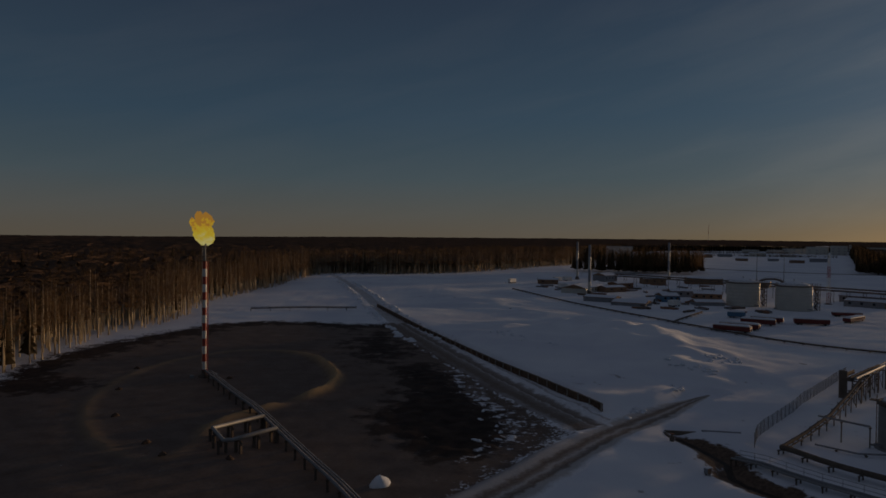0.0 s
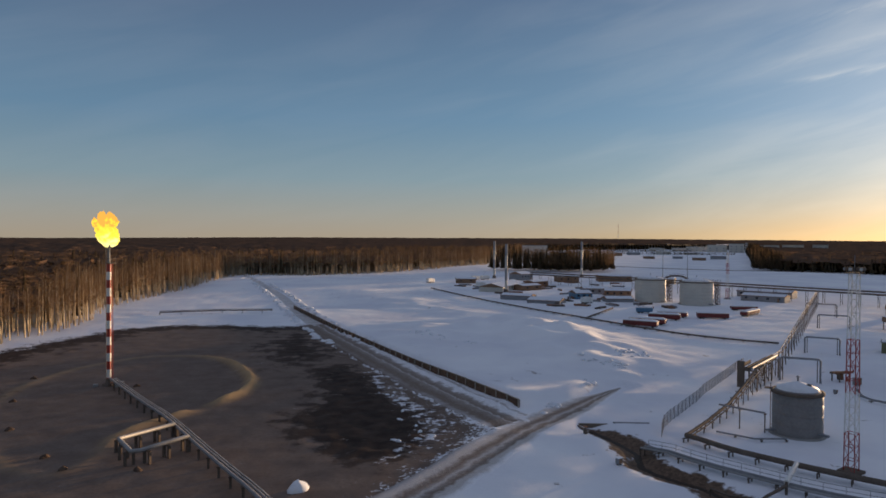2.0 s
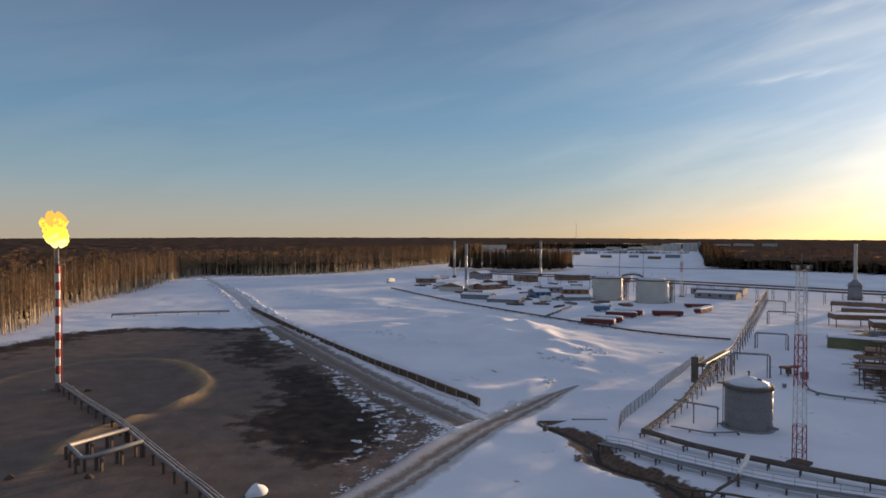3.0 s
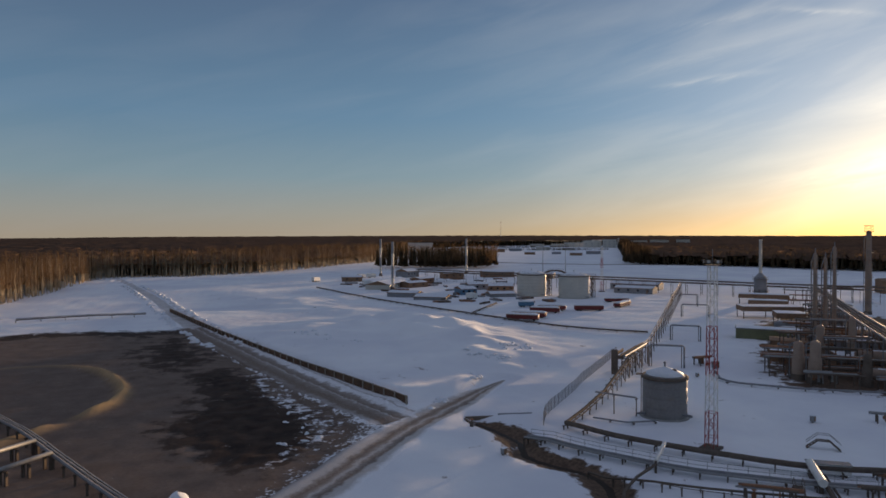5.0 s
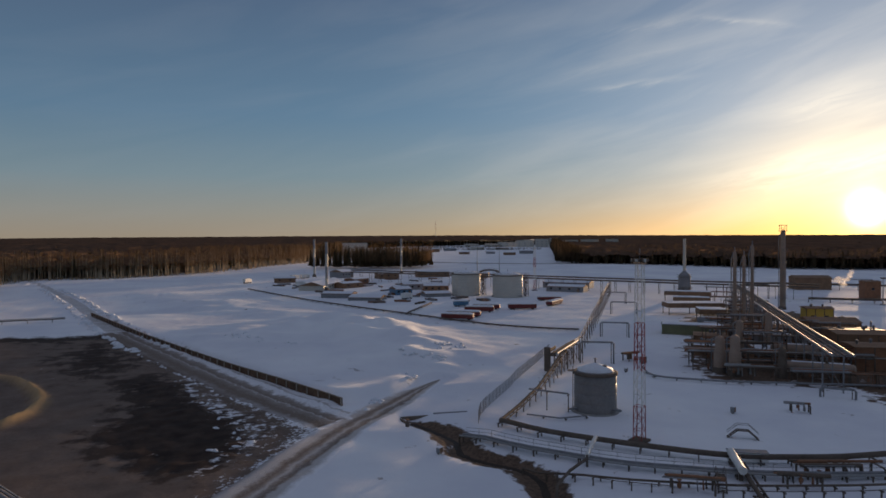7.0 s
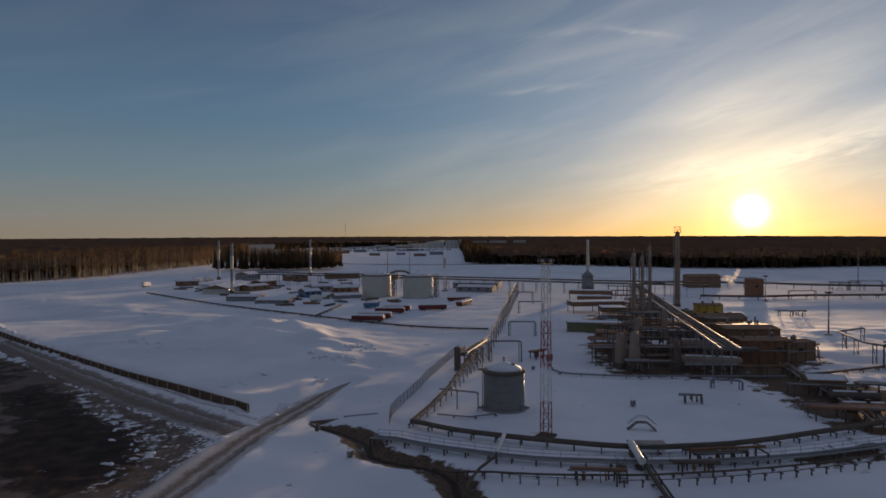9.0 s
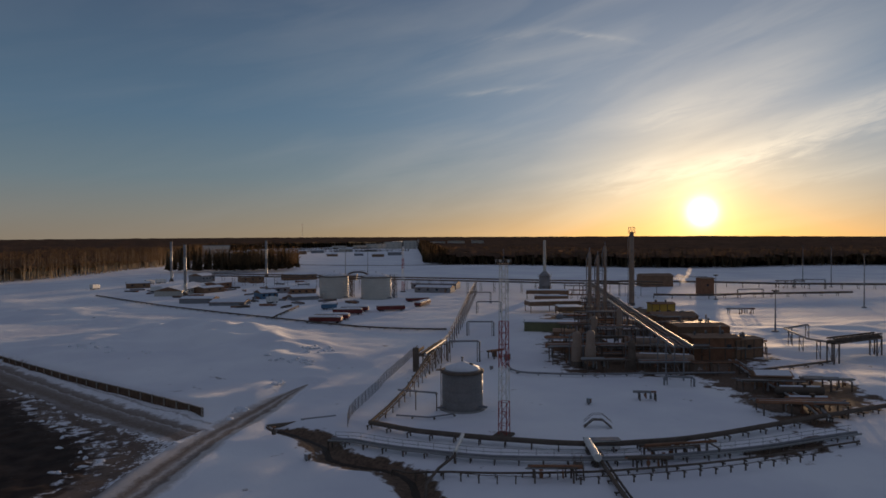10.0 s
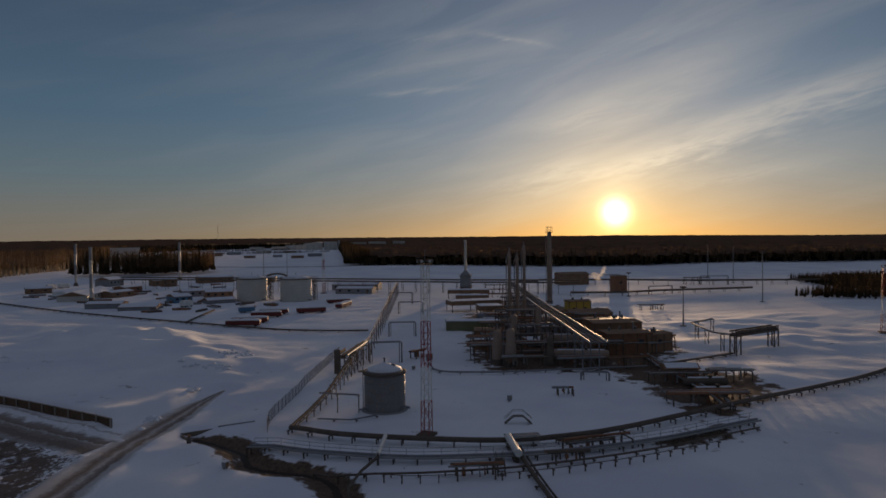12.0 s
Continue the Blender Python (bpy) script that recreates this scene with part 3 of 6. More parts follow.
BROWN, GREY, PALE, WHITE_SNOW = (0.20, 0.155, 0.125), (0.30, 0.26, 0.235), (0.52, 0.49, 0.47), (0.78, 0.78, 0.80)
GRAVEL = road_material("gravel_with_snow", ((0.0, BROWN), (0.30, BROWN), (0.43, GREY), (0.455, PALE), (0.48, BROWN), (0.60, GREY), (0.66, WHITE_SNOW), (0.78, WHITE_SNOW), (0.82, GREY), (0.86, WHITE_SNOW)))
SLUSH = road_material("rutted_snow", ((0.0, PALE), (0.27, PALE), (0.33, BROWN), (0.41, GREY), (0.47, PALE), (0.53, GREY), (0.60, BROWN), (0.67, GREY), (0.74, PALE)))


def offset_line(pts, d):
    out = []
    for i, p in enumerate(pts):
        a, b = pts[max(i - 1, 0)], pts[min(i + 1, len(pts) - 1)]
        dx, dy = b[0] - a[0], b[1] - a[1]
        n = math.hypot(dx, dy) or 1
        out.append((p[0] - dy / n * d, p[1] + dx / n * d, p[2]))
    return out


def ribbon(pts, width, lift, cuts=6, fade=0.0):
    """A strip of ground that follows the terrain; it narrows over its last stretch."""
    g = Geo()
    rows = []
    for i, p in enumerate(pts):
        a, b = pts[max(i - 1, 0)], pts[min(i + 1, len(pts) - 1)]
        dx, dy = b[0] - a[0], b[1] - a[1]
        n = math.hypot(dx, dy)
        wob = (min(1.0, 0.15 + math.hypot(p[0] - pts[-1][0], p[1] - pts[-1][1]) / fade) if fade else 1.0) + 0.07 * float(bumps(p[0], p[1], 26.0)) + 0.04 * float(bumps(p[1], p[0], 7.0))
        rows.append([(p[0] - dy / n * w, p[1] + dx / n * w) for w in (width * wob * (k / cuts - 0.5) for k in range(cuts + 1))])
    xy = np.array(rows)
    # the edges dip just under the ground
    brow = 1 - np.abs(2 * np.arange(cuts + 1) / cuts - 1) ** 4
    z = ground_height(xy[..., 0], xy[..., 1]) + (lift + 0.06) * brow[None, :] - 0.06
    c = cuts + 1
    verts = [(xy[i, k, 0], xy[i, k, 1], z[i, k]) for i in range(len(rows)) for k in range(c)]
    return g.add(verts, [(i * c + k + 1, i * c + k, (i + 1) * c + k, (i + 1) * c + k + 1) for i in range(len(rows) - 1) for k in range(cuts)], True)


def road_strip(pts, width, lift, material, label, fade=0.0, cuts=10):
    """A road whose material knows how far across it a place lies and whether bare soil is beside it."""
    ob = part("road", ribbon(pts, width, lift, cuts, fade), material)
    me = ob.data
    co = np.empty(len(me.vertices) * 3, np.float32)
    me.vertices.foreach_get("co", co)
    co = co.reshape(-1, 3)
    me.attributes.new("across", "FLOAT", "POINT").data.foreach_set("value", np.tile(np.arange(cuts + 1, dtype=np.float32) / cuts, len(pts)))
    me.attributes.new("soil", "FLOAT", "POINT").data.foreach_set("value", zone(co[:, 0], co[:, 1], DIRT, 5.0).astype(np.float32))
    return tagged(ob, label, "road", kind="structure")


line_1 = curve_through(ROAD_1, 1.5)
PACKED = mat("packed_white_snow", (0.72, 0.71, 0.71), (0.42, 0.385, 0.365), 0.2, 0.75, bump=0.5, spec=0.1)
site_road = [q[:2] for q in offset_line([(*p, 0.0) for p in line_1 if p[1] < 250], 1.4)]
road_strip(site_road, 14.0, 0.10, GRAVEL, "brown gravel site road with packed snow beside the wall")
road_far = part("road", ribbon([p for p in line_1 if p[1] > 246], 6.4, 0.10), PACKED)
tagged(road_far, "snow-packed site road running on towards the wood", "road", kind="structure")
road_strip(curve_through(ROAD_2, 1.5), 9.5, 0.14, SLUSH, "rutted packed snow track leading across the site", 26.0)
RUTS = mat("dirty_wheel_rut", (0.26, 0.22, 0.20), (0.17, 0.14, 0.125), 0.4, 0.9, bump=0.5)
water = part("water", ribbon(CREEK, 1.5, 0.10, 3), WATER)
tagged(water, "dark open water in a muddy drainage ditch", "water", kind="structure")


PLANK = mat("bank_earth_planks", (0.19, 0.12, 0.082), (0.09, 0.06, 0.043), 0.5, 0.95, bump=0.5, spec=0.08)


# Posts and cap rail: the light they catch is put into a paler colour.
PALEPOST = mat("lit_pale_timber", (0.40, 0.35, 0.30), (0.28, 0.24, 0.20), 0.8, 0.9, spec=0.08)


# The dark earth bank, simplified to an upright plank wall with posts and rail.
def retaining_wall():
    t = thing("retaining_wall", (0, 0, 0), 0, "dark earth bank with posts beside the road, built as plank wall", "wall")
    t["kind"] = "structure"
    pts = [p for p, _ in along([(*q, 0) for q in WALL_LINE], 4.2)]
    for a, b in zip(pts, pts[1:]):
        c, n, r = between(a, b)
        z = 0.05
        part("plank_panel", Geo().box((c[0], c[1], z + 0.60), (n - 0.03, 0.22, 1.8), r), PLANK, t)
        part("cap_rail", Geo().box((c[0], c[1], z + 1.58), (n - 0.02, 0.16, 0.12), r), PALEPOST, t)
    for p in pts:
        z = 0.05
        part("post", Geo().box((p[0] - 0.24, p[1] - 0.12, z + 0.85), (0.20, 0.20, 1.9), 0.3), PALEPOST, t)
    return t


retaining_wall()


def culvert():
    t = thing("culvert", (40.2, 111.2), 0.1, "brown timber culvert headwall at the ditch's start", "culvert")
    part("headwall", Geo().box((-2.6, 0.6, 0.25), (0.4, 2.8, 1.3)), TIMBER, t)
    part("wing_wall", Geo().box((0.5, 2.0, 0.5), (6.0, 0.3, 0.9), -0.25), TIMBER, t)
    part("pipe", Geo().tube([(3.6, 1.3, 0.9), (9.5, -0.4, 0.9)], 0.4, 12), STEEL, t, "grey cladded pipe")
    v = thing("valve", (36.6, 106.8), 0.4, "dark valve with handwheel beside the ditch", "valve")
    part("body", Geo().lathe([(0.35, 0), (0.35, 0.7), (0.15, 0.8), (0.15, 1.2)], 10), DARKSTEEL, v)
    part("handwheel", Geo().lathe([(0.38, 1.18), (0.38, 1.26)], 12), RUST, v)


culvert()


# ---- pipes, racks ----
def pipe_run(name, pts, pipes, step, label, leg=None, width=1.0, walkway=False, leg_every=1, thick=0.16):
    """A pipeline on bents. pipes: (sideways, up, radius, material); pts carry the height of the crossbeam."""
    pts = [tuple(p) for p in pts]
    t = thing(name, (0, 0, 0), 0, label, "pipeline")
    t.location = (pts[0][0], pts[0][1], 0)
    o = Vector(t.location)
    for d, up, r, m in pipes:
        run = [Vector((x, y, z + up + r)) - o for x, y, z in offset_line(pts, d)]
        part("pipe", Geo().tube(run, r, 10), m, t)
    for k, (p, a) in enumerate(along(pts, step)):
        g = Geo()
        q = p - o
        gz = ground_z(p[0], p[1]) - 0.3
        ca, sa = -math.sin(a), math.cos(a)
        w = width / 2
        if p[2] - gz > 0.5 and k % leg_every == 0:
            for s in ((-1, 1) if width > 0.8 else (0,)):
                g.box((q[0] + ca * w * s, q[1] + sa * w * s, (p[2] + gz) / 2), (thick, thick, p[2] - gz), a)
            if width > 0.8 and p[2] > 3:
                g.beam((q[0] + ca * w, q[1] + sa * w, gz + 0.4), (q[0] - ca * w, q[1] - sa * w, p[2] - 0.2), 0.09)
        g.box((q[0], q[1], p[2] - 0.08), (0.18, width + 0.5, 0.16), a)
        part("support", g, leg or DARKSTEEL, t)
    if walkway:
        run = [Vector((x, y, z + 0.05)) - o for x, y, z in offset_line(pts, width / 2 + 0.5)]
        deck = Geo()
        for a, b in zip(run, run[1:]):
            c, n, r = between(a, b)
            deck.box((c[0], c[1], (a[2] + b[2]) / 2), (n, 0.7, 0.06), r)
        part("walkway", deck, STEEL, t)
        for h in (0.55, 1.1):
            part("handrail", Geo().tube([Vector((x, y, z + h)) - o for x, y, z in offset_line(pts, width / 2 + 0.85)], 0.035, 4), STEEL, t)
        for p, a in along(offset_line(pts, width / 2 + 0.85), 2.5):
            part("baluster", Geo().beam((p[0] - o[0], p[1] - o[1], p[2]), (p[0] - o[0], p[1] - o[1], p[2] + 1.1), 0.05), STEEL, t)
    return t


def with_z(pts, z, step=3.0):
    line = curve_through(pts, step)
    if isinstance(z, (int, float)):
        return [(x, y, ground_z(x, y) * 0.5 + z) for x, y in line]
    n = len(line) - 1
    return [(x, y, z[0] + (z[1] - z[0]) * i / n) for i, (x, y) in enumerate(line)]


MAIN_LINE = [(51, 101), (55, 92.5), (60.3, 85), (66, 78.6), (73.2, 72), (80.5, 68), (91, 64.8), (112, 61.8), (135, 58), (157, 54), (182, 52.5)]
pipe_run("main_pipeline", with_z(MAIN_LINE, 0.75), [(0, 0, 0.40, DARKSTEEL), (0.95, 0, 0.16, STEEL)], 4.0, "thick dark steel pipeline on low posts above the snow")
SECOND_LINE = [(42.6, 98), (46.6, 90.2), (50.6, 84), (55.2, 78.2), (63.7, 70.8), (76, 63.4), (92, 57.5), (112, 53)]
pipe_run("service_pipeline", with_z(SECOND_LINE, 0.7), [(-0.4, 0, 0.17, ALU), (0.4, 0, 0.22, STEEL)], 3.4, "pair of grey service pipes on low trestles", walkway=True)
THIRD_LINE = [(46.2, 82.6), (49.4, 78.2), (58.8, 71), (69.5, 65), (87, 58.6), (109, 53.4)]
pipe_run("drain_pipeline", with_z([q[:2] for q in offset_line([(*p, 0) for p in THIRD_LINE], -2.2)], 0.45), [(0, 0, 0.15, DARKSTEEL)], 3.6, "thin dark pipe on short posts in snow", width=0.5)
RACK_A = [(219, 303, 7.2), (186, 261, 7.0), (154, 220, 6.4), (128, 187, 5.6), (103, 155.5, 4.6), (97, 149, 4.6)]
pipe_run("pipe_rack", RACK_A, [(-0.35, 0, 0.13, STEEL), (0.35, 0, 0.11, DARKSTEEL)], 9.0, "long elevated steel pipe rack with dark pipes", width=0.82)
pipe_run("rack_descent", [(96, 148, 4.5), (84, 135, 4.4), (78, 128.5, 3.2), (67.4, 117, 1.6), (58, 107.5, 1.1), (51, 101, 0.8)], [(0, 0, 0.28, DARKSTEEL), (0.6, 0, 0.12, DARKSTEEL)], 4.2, "sloping rusty pipes coming down from the rack", width=1.2)
RACK_B = [(120, 470), (162.7, 418), (192.6, 370), (221.8, 324), (249, 285), (267, 264), (292, 236)]
pipe_run("cross_rack", with_z(RACK_B, 6.0, 12), [(-1.2, 0, 0.42, DARKSTEEL), (-0.3, 0, 0.3, STEEL), (0.5, 0, 0.38, RUST), (1.3, 0, 0.34, DARKSTEEL), (-0.9, 1.3, 0.36, DARKSTEEL), (0.2, 1.3, 0.3, ALU), (1.0, 1.3, 0.36, DARKSTEEL)], 8.0, "elevated pipe rack crossing behind the storage tanks", width=3.0)
BRIDGE = [(247, 246, 8.6), (205, 195, 8.6), (164, 146, 8.6), (119, 91, 8.6)]
pipe_run("pipe_bridge", BRIDGE, [(-1.9, 0, 0.24, BRIGHT), (-0.7, 0, 0.11, DARKSTEEL), (0.4, 0, 0.13, DARKSTEEL), (1.9, 0, 0.24, BRIGHT)], 2.2, "long pipe bridge of dark and bright pipes over the process unit", leg=STEEL, width=3.8, leg_every=4, thick=0.24)
FIELD_LINE = [(43.5, 418), (61.6, 342.5), (77, 292), (90, 256), (100.5, 226), (112, 205), (126, 191.5)]
pipe_run("boundary_pipeline", with_z(FIELD_LINE, 0.35, 8), [(0, 0, 0.30, DARKSTEEL), (0.8, 0, 0.15, STEEL)], 6.0, "low dark pipeline along the edge of the snow field", width=0.6)
pipe_run("branch_pipeline", with_z([(89, 260), (113.5, 295.5)], 0.35, 8), [(0, 0, 0.3, DARKSTEEL)], 6.0, "low dark branch pipe lying over snow", width=0.6)
pipe_run("yard_pipeline", with_z([(79, 372), (95, 318)], 0.3, 8), [(0, 0, 0.3, DARKSTEEL)], 7.0, "low pipe beside the snowy yard", width=0.6)
pipe_run("unit_feed_pipe", with_z([(104, 131), (100, 122), (108, 113), (122, 104), (140, 93)], 0.4), [(0, 0, 0.22, STEEL)], 5.0, "single low pipe winding over the snow to the unit", width=0.5)
pipe_run("ground_rack", with_z([(151, 101), (138, 86), (124, 68), (117, 61)], 0.9), [(-0.8, 0, 0.22, ALU), (0, 0, 0.2, RUST), (0.8, 0, 0.25, ALU)], 4.0, "low rack of several pipes over muddy ground", width=2.2)
pipe_run("outlet_pipe", with_z([(72.5, 71), (68, 64.5), (63, 57), (58, 49)], 0.4), [(0, 0, 0.3, DARKSTEEL), (0.8, 0, 0.14, DARKSTEEL)], 4.0, "dark pipe pair leaving the pipelines across snow", width=0.9)
pipe_run("low_barrier", with_z([(47, 76.5), (52, 70.5), (57, 66.5)], 1.0), [(0, 0, 0.05, DARKSTEEL)], 2.4, "low dark pipe barrier in the snow", width=0.3)
pipe_run("low_barrier", with_z([(62, 63), (72, 58.5), (84, 54.5), (98, 51)], 0.9), [(0, 0, 0.05, DARKSTEEL)], 2.4, "low dark pipe barrier in the snow", width=0.3)
pipe_run("flare_feed_rack", with_z([(-52, 150.5), (-42, 134), (-31.4, 117), (-24, 103.5), (-17.3, 91.4), (-12, 82), (-4, 66)], 1.5), [(-0.6, 0, 0.24, STEEL), (0.1, 0, 0.16, STEEL), (0.6, 0, 0.12, ALU)], 4.5, "steel pipe rack feeding the flare across bare earth", width=1.6, thick=0.26)
pipe_run("expansion_loop", [(-29.2, 111.4, 1.9), (-35.2, 103.9, 1.9), (-34.4, 102.6, 1.9), (-31.4, 97.6, 1.9), (-30.2, 98.0, 1.9), (-25.4, 104.4, 1.9)], [(0, 0, 0.3, ALU)], 3.2, "bright clad pipe loop on trestles", width=1.1, thick=0.34)
pipe_run("flare_gas_line", with_z([(-80, 283), (-72, 286), (-55, 290), (-36.8, 291)], 0.9, 6), [(0, 0, 0.22, DARKSTEEL), (0.6, 0.5, 0.12, DARKSTEEL)], 8.0, "thin dark pipe on posts in snow near the wood", width=0.9)
pipe_run("far_pipe_rack", with_z([(330, 300), (366, 259), (382, 230), (398, 214), (420, 195), (450, 170)], 2.6, 10), [(-0.8, 0, 0.6, DARKSTEEL), (0.7, 0, 0.55, RUST)], 9.0, "far pipeline rack on trestles over snow", width=2.0)
pipe_run("far_pipe_rack", with_z([(280, 232), (301, 213.5), (322, 207), (344, 195), (372, 180)], 1.4, 10), [(-0.7, 0, 0.55, DARKSTEEL), (0.6, 0, 0.5, RUST)], 9.0, "far low pipeline on trestles over snow", width=1.6)
pipe_run("side_pipe", [(205, 112, 4.4), (191.5, 111.5, 4.4), (176, 96, 4.6), (171, 87, 5.2)], [(0, 0, 0.25, STEEL), (0.5, 0, 0.15, ALU)], 10.0, "elevated pair of pipes on thin legs", width=1.0)
pipe_run("shadowed_pipe", with_z([(147, 91), (170, 87.2)], 0.5), [(0, 0, 0.25, DARKSTEEL), (0.6, 0, 0.2, DARKSTEEL)], 5.0, "low dark pipes on the snow", width=0.9)


def portal_gantry():
    t = thing("pipe_portal", (171, 87, 0), math.atan2(-2, 19), "dark steel trussed portal carrying pipes over the track", "gantry")
    for x in (0, 17.5):
        g = Geo()
        for dx in (-1.0, 1.0):
            for dy in (-0.9, 0.9):
                g.beam((x + dx, dy, -0.3), (x + dx, dy, 5.3), 0.32)
        g.beam((x - 1, -0.9, 0.3), (x + 1, -0.9, 5), 0.1).beam((x + 1, 0.9, 0.3), (x - 1, 0.9, 5), 0.1)
        part("tower", g, DARKSTEEL, t)
    for y in (-1.0, 1.0):
        g = Geo().box((8.75, y, 5.4), (19.5, 0.22, 0.5)).box((8.75, y, 6.5), (19.5, 0.22, 0.4))
        for i in range(10):
            g.beam((-1 + i * 1.95, y, 5.4 + 1.1 * (i % 2)), (0.95 + i * 1.95, y, 6.5 - 1.1 * (i % 2)), 0.2)
        part("truss", g, DARKSTEEL, t)
    part("deck", Geo().box((8.75, 0, 5.2), (19.4, 1.9, 0.12)), DARKSTEEL, t)
    for y, r in ((-0.45, 0.3), (0.4, 0.36)):
        part("pipe", Geo().tube([(-1.5, y, 5.75), (19, y, 5.75)], r, 8), DARKSTEEL, t)


portal_gantry()


def goalpost(a, b, h, label):
    c, n, r = between(a, b)
    t = thing("pipe_portal", c, r, label, "pipe portal")
    part("pipe", Geo().tube([(-n / 2, 0, -0.2), (-n / 2, 0, h - 0.4), (-n / 2 + 0.4, 0, h), (n / 2 - 0.4, 0, h), (n / 2, 0, h - 0.4), (n / 2, 0, -0.2)], 0.24, 10), STEEL, t)
    part("post", Geo().box((-n / 2 + 0.6, 0.3, h / 2 - 0.2), (0.18, 0.18, h)), DARKSTEEL, t)
    part("post", Geo().box((n / 2 - 0.6, 0.3, h / 2 - 0.2), (0.18, 0.18, h)), DARKSTEEL, t)


goalpost((94.9, 143.7), (101.8, 139.4), 5.3, "grey pipe rising over an access way")
goalpost((125, 178), (132, 173), 4.6, "grey pipe portal beside the rack")
goalpost((165, 228), (173, 222), 5.0, "grey pipe portal beside the long rack")
goalpost((187, 266), (196, 259), 5.4, "grey pipe portal near the crossing rack")
for a, b, h in (((352, 278), (366, 262), 6.0), ((392, 222), (404, 210), 5.5), ((318, 210), (330, 203), 4.2), ((270, 262), (278, 253), 7.0)):
    goalpost(a, b, h, "pipe expansion loop standing over far pipelines")
goalpost((118, 95), (122, 90.5), 1.9, "small pipe portal on the snow")


def gallery():
    t = thing("pipe_gallery", (88.5, 141, 0), math.atan2(-15, -15.5), "covered steel gallery at the end of the pipe rack", "gallery")
    for x in (-9, -3, 3, 9):
        g = Geo()
        for y in (-1.6, 1.6):
            g.box((x, y, 2.0), (0.24, 0.24, 4.6))
        g.box((x, 0, 4.2), (0.25, 3.6, 0.25)).beam((x, -1.6, 0.3), (x, 1.6, 4.0), 0.1)
        part("trestle", g, DARKSTEEL, t)
    part("end_panel", Geo().box((9.7, -1.5, 3.4), (0.2, 1.5, 5.6)), DARKSTEEL, t)
    part("side_panel", Geo().box((5.5, -1.75, 4.9), (8.4, 0.12, 0.8)), DARKSTEEL, t)
    part("floor", Geo().box((0, -0.6, 4.4), (20, 1.6, 0.12)), DARKSTEEL, t)
    part("pipe", Geo().tube([(-10.5, 0.9, 5.0), (10.5, 0.9, 5.0)], 0.28, 10), ALU, t)
    part("pipe", Geo().tube([(-10.5, -0.1, 5.0), (10.5, -0.1, 5.0)], 0.2, 10), DARKSTEEL, t)


gallery()


def crossing_ducts():
    t = thing("crossing_pipe", (58.5, 84.5), 0, "white clad pipe stepping down across the pipelines", "pipe")
    part("pipe", Geo().tube([(0.5, 0.8, 1.6), (-5.4, -5.8, 1.6)], 0.32, 10), WHITE, t)
    part("leg", Geo().tube([(-5.4, -5.8, 1.7), (-5.4, -5.8, -0.3)], 0.18, 8), DARKSTEEL, t)
    part("pipe", Geo().tube([(-5.4, -5.8, 1.2), (-10, -8.6, 1.0), (-14, -12, 0.8), (-15, -13.5, -0.4)], 0.2, 8), DARKSTEEL, t)
    d = thing("duct", (71.2, 72.6), 0, "thick white duct crossing above the pipelines", "duct")
    part("body", Geo().tube([(1.2, -0.4, 1.8), (-3.4, -7.0, 1.8)], 0.55, 12), WHITE, d)
    part("foot", Geo().box((-2.6, -5.9, 0.5), (0.5, 0.5, 2.0), 0.95), DARKSTEEL, d)
    part("foot", Geo().box((0.6, -1.2, 0.5), (0.5, 0.5, 2.0), 0.95), DARKSTEEL, d)
    b = thing("valve_box", (74.8, 71.6), -0.55, "white insulated valve housing on the pipeline", "box")
    part("body", Geo().box((0, 0, 1.0), (5.2, 1.5, 1.3)), WHITE, b)
    part("lid", Geo().box((0, 0, 1.69), (5.4, 1.7, 0.08)), STEEL, b)
    part("foot", Geo().box((-2, 0, 0.1), (0.3, 1.2, 0.7)), DARKSTEEL, b)
    part("foot", Geo().box((2, 0, 0.1), (0.3, 1.2, 0.7)), DARKSTEEL, b)


crossing_ducts()


def footbridge(at, rz, span=4.6, h=1.3):
    t = thing("footbridge", at, rz, "dark steel stile with steps over the pipes", "footbridge")
    for y in (-0.5, 0.5):
        part("stringer", Geo().tube([(-span / 2, y, 0), (-0.8, y, h), (0.8, y, h), (span / 2, y, 0)], 0.09, 5), DARKSTEEL, t)
        part("handrail", Geo().tube([(-span / 2, y, 0.95), (-0.8, y, h + 0.95), (0.8, y, h + 0.95), (span / 2, y, 0.95)], 0.04, 5), DARKSTEEL, t)
    for i in range(12):
        x = -span / 2 + span * (i + 0.5) / 12
        z = h * min(1, (span / 2 - abs(x)) / (span / 2 - 0.8))
        part("tread", Geo().box((x, 0, z), (0.3, 1.0, 0.05)), DARKSTEEL, t)


footbridge((83, 80.4), -0.7)
footbridge((64.5, 66), 0.9, 5.0, 1.4)


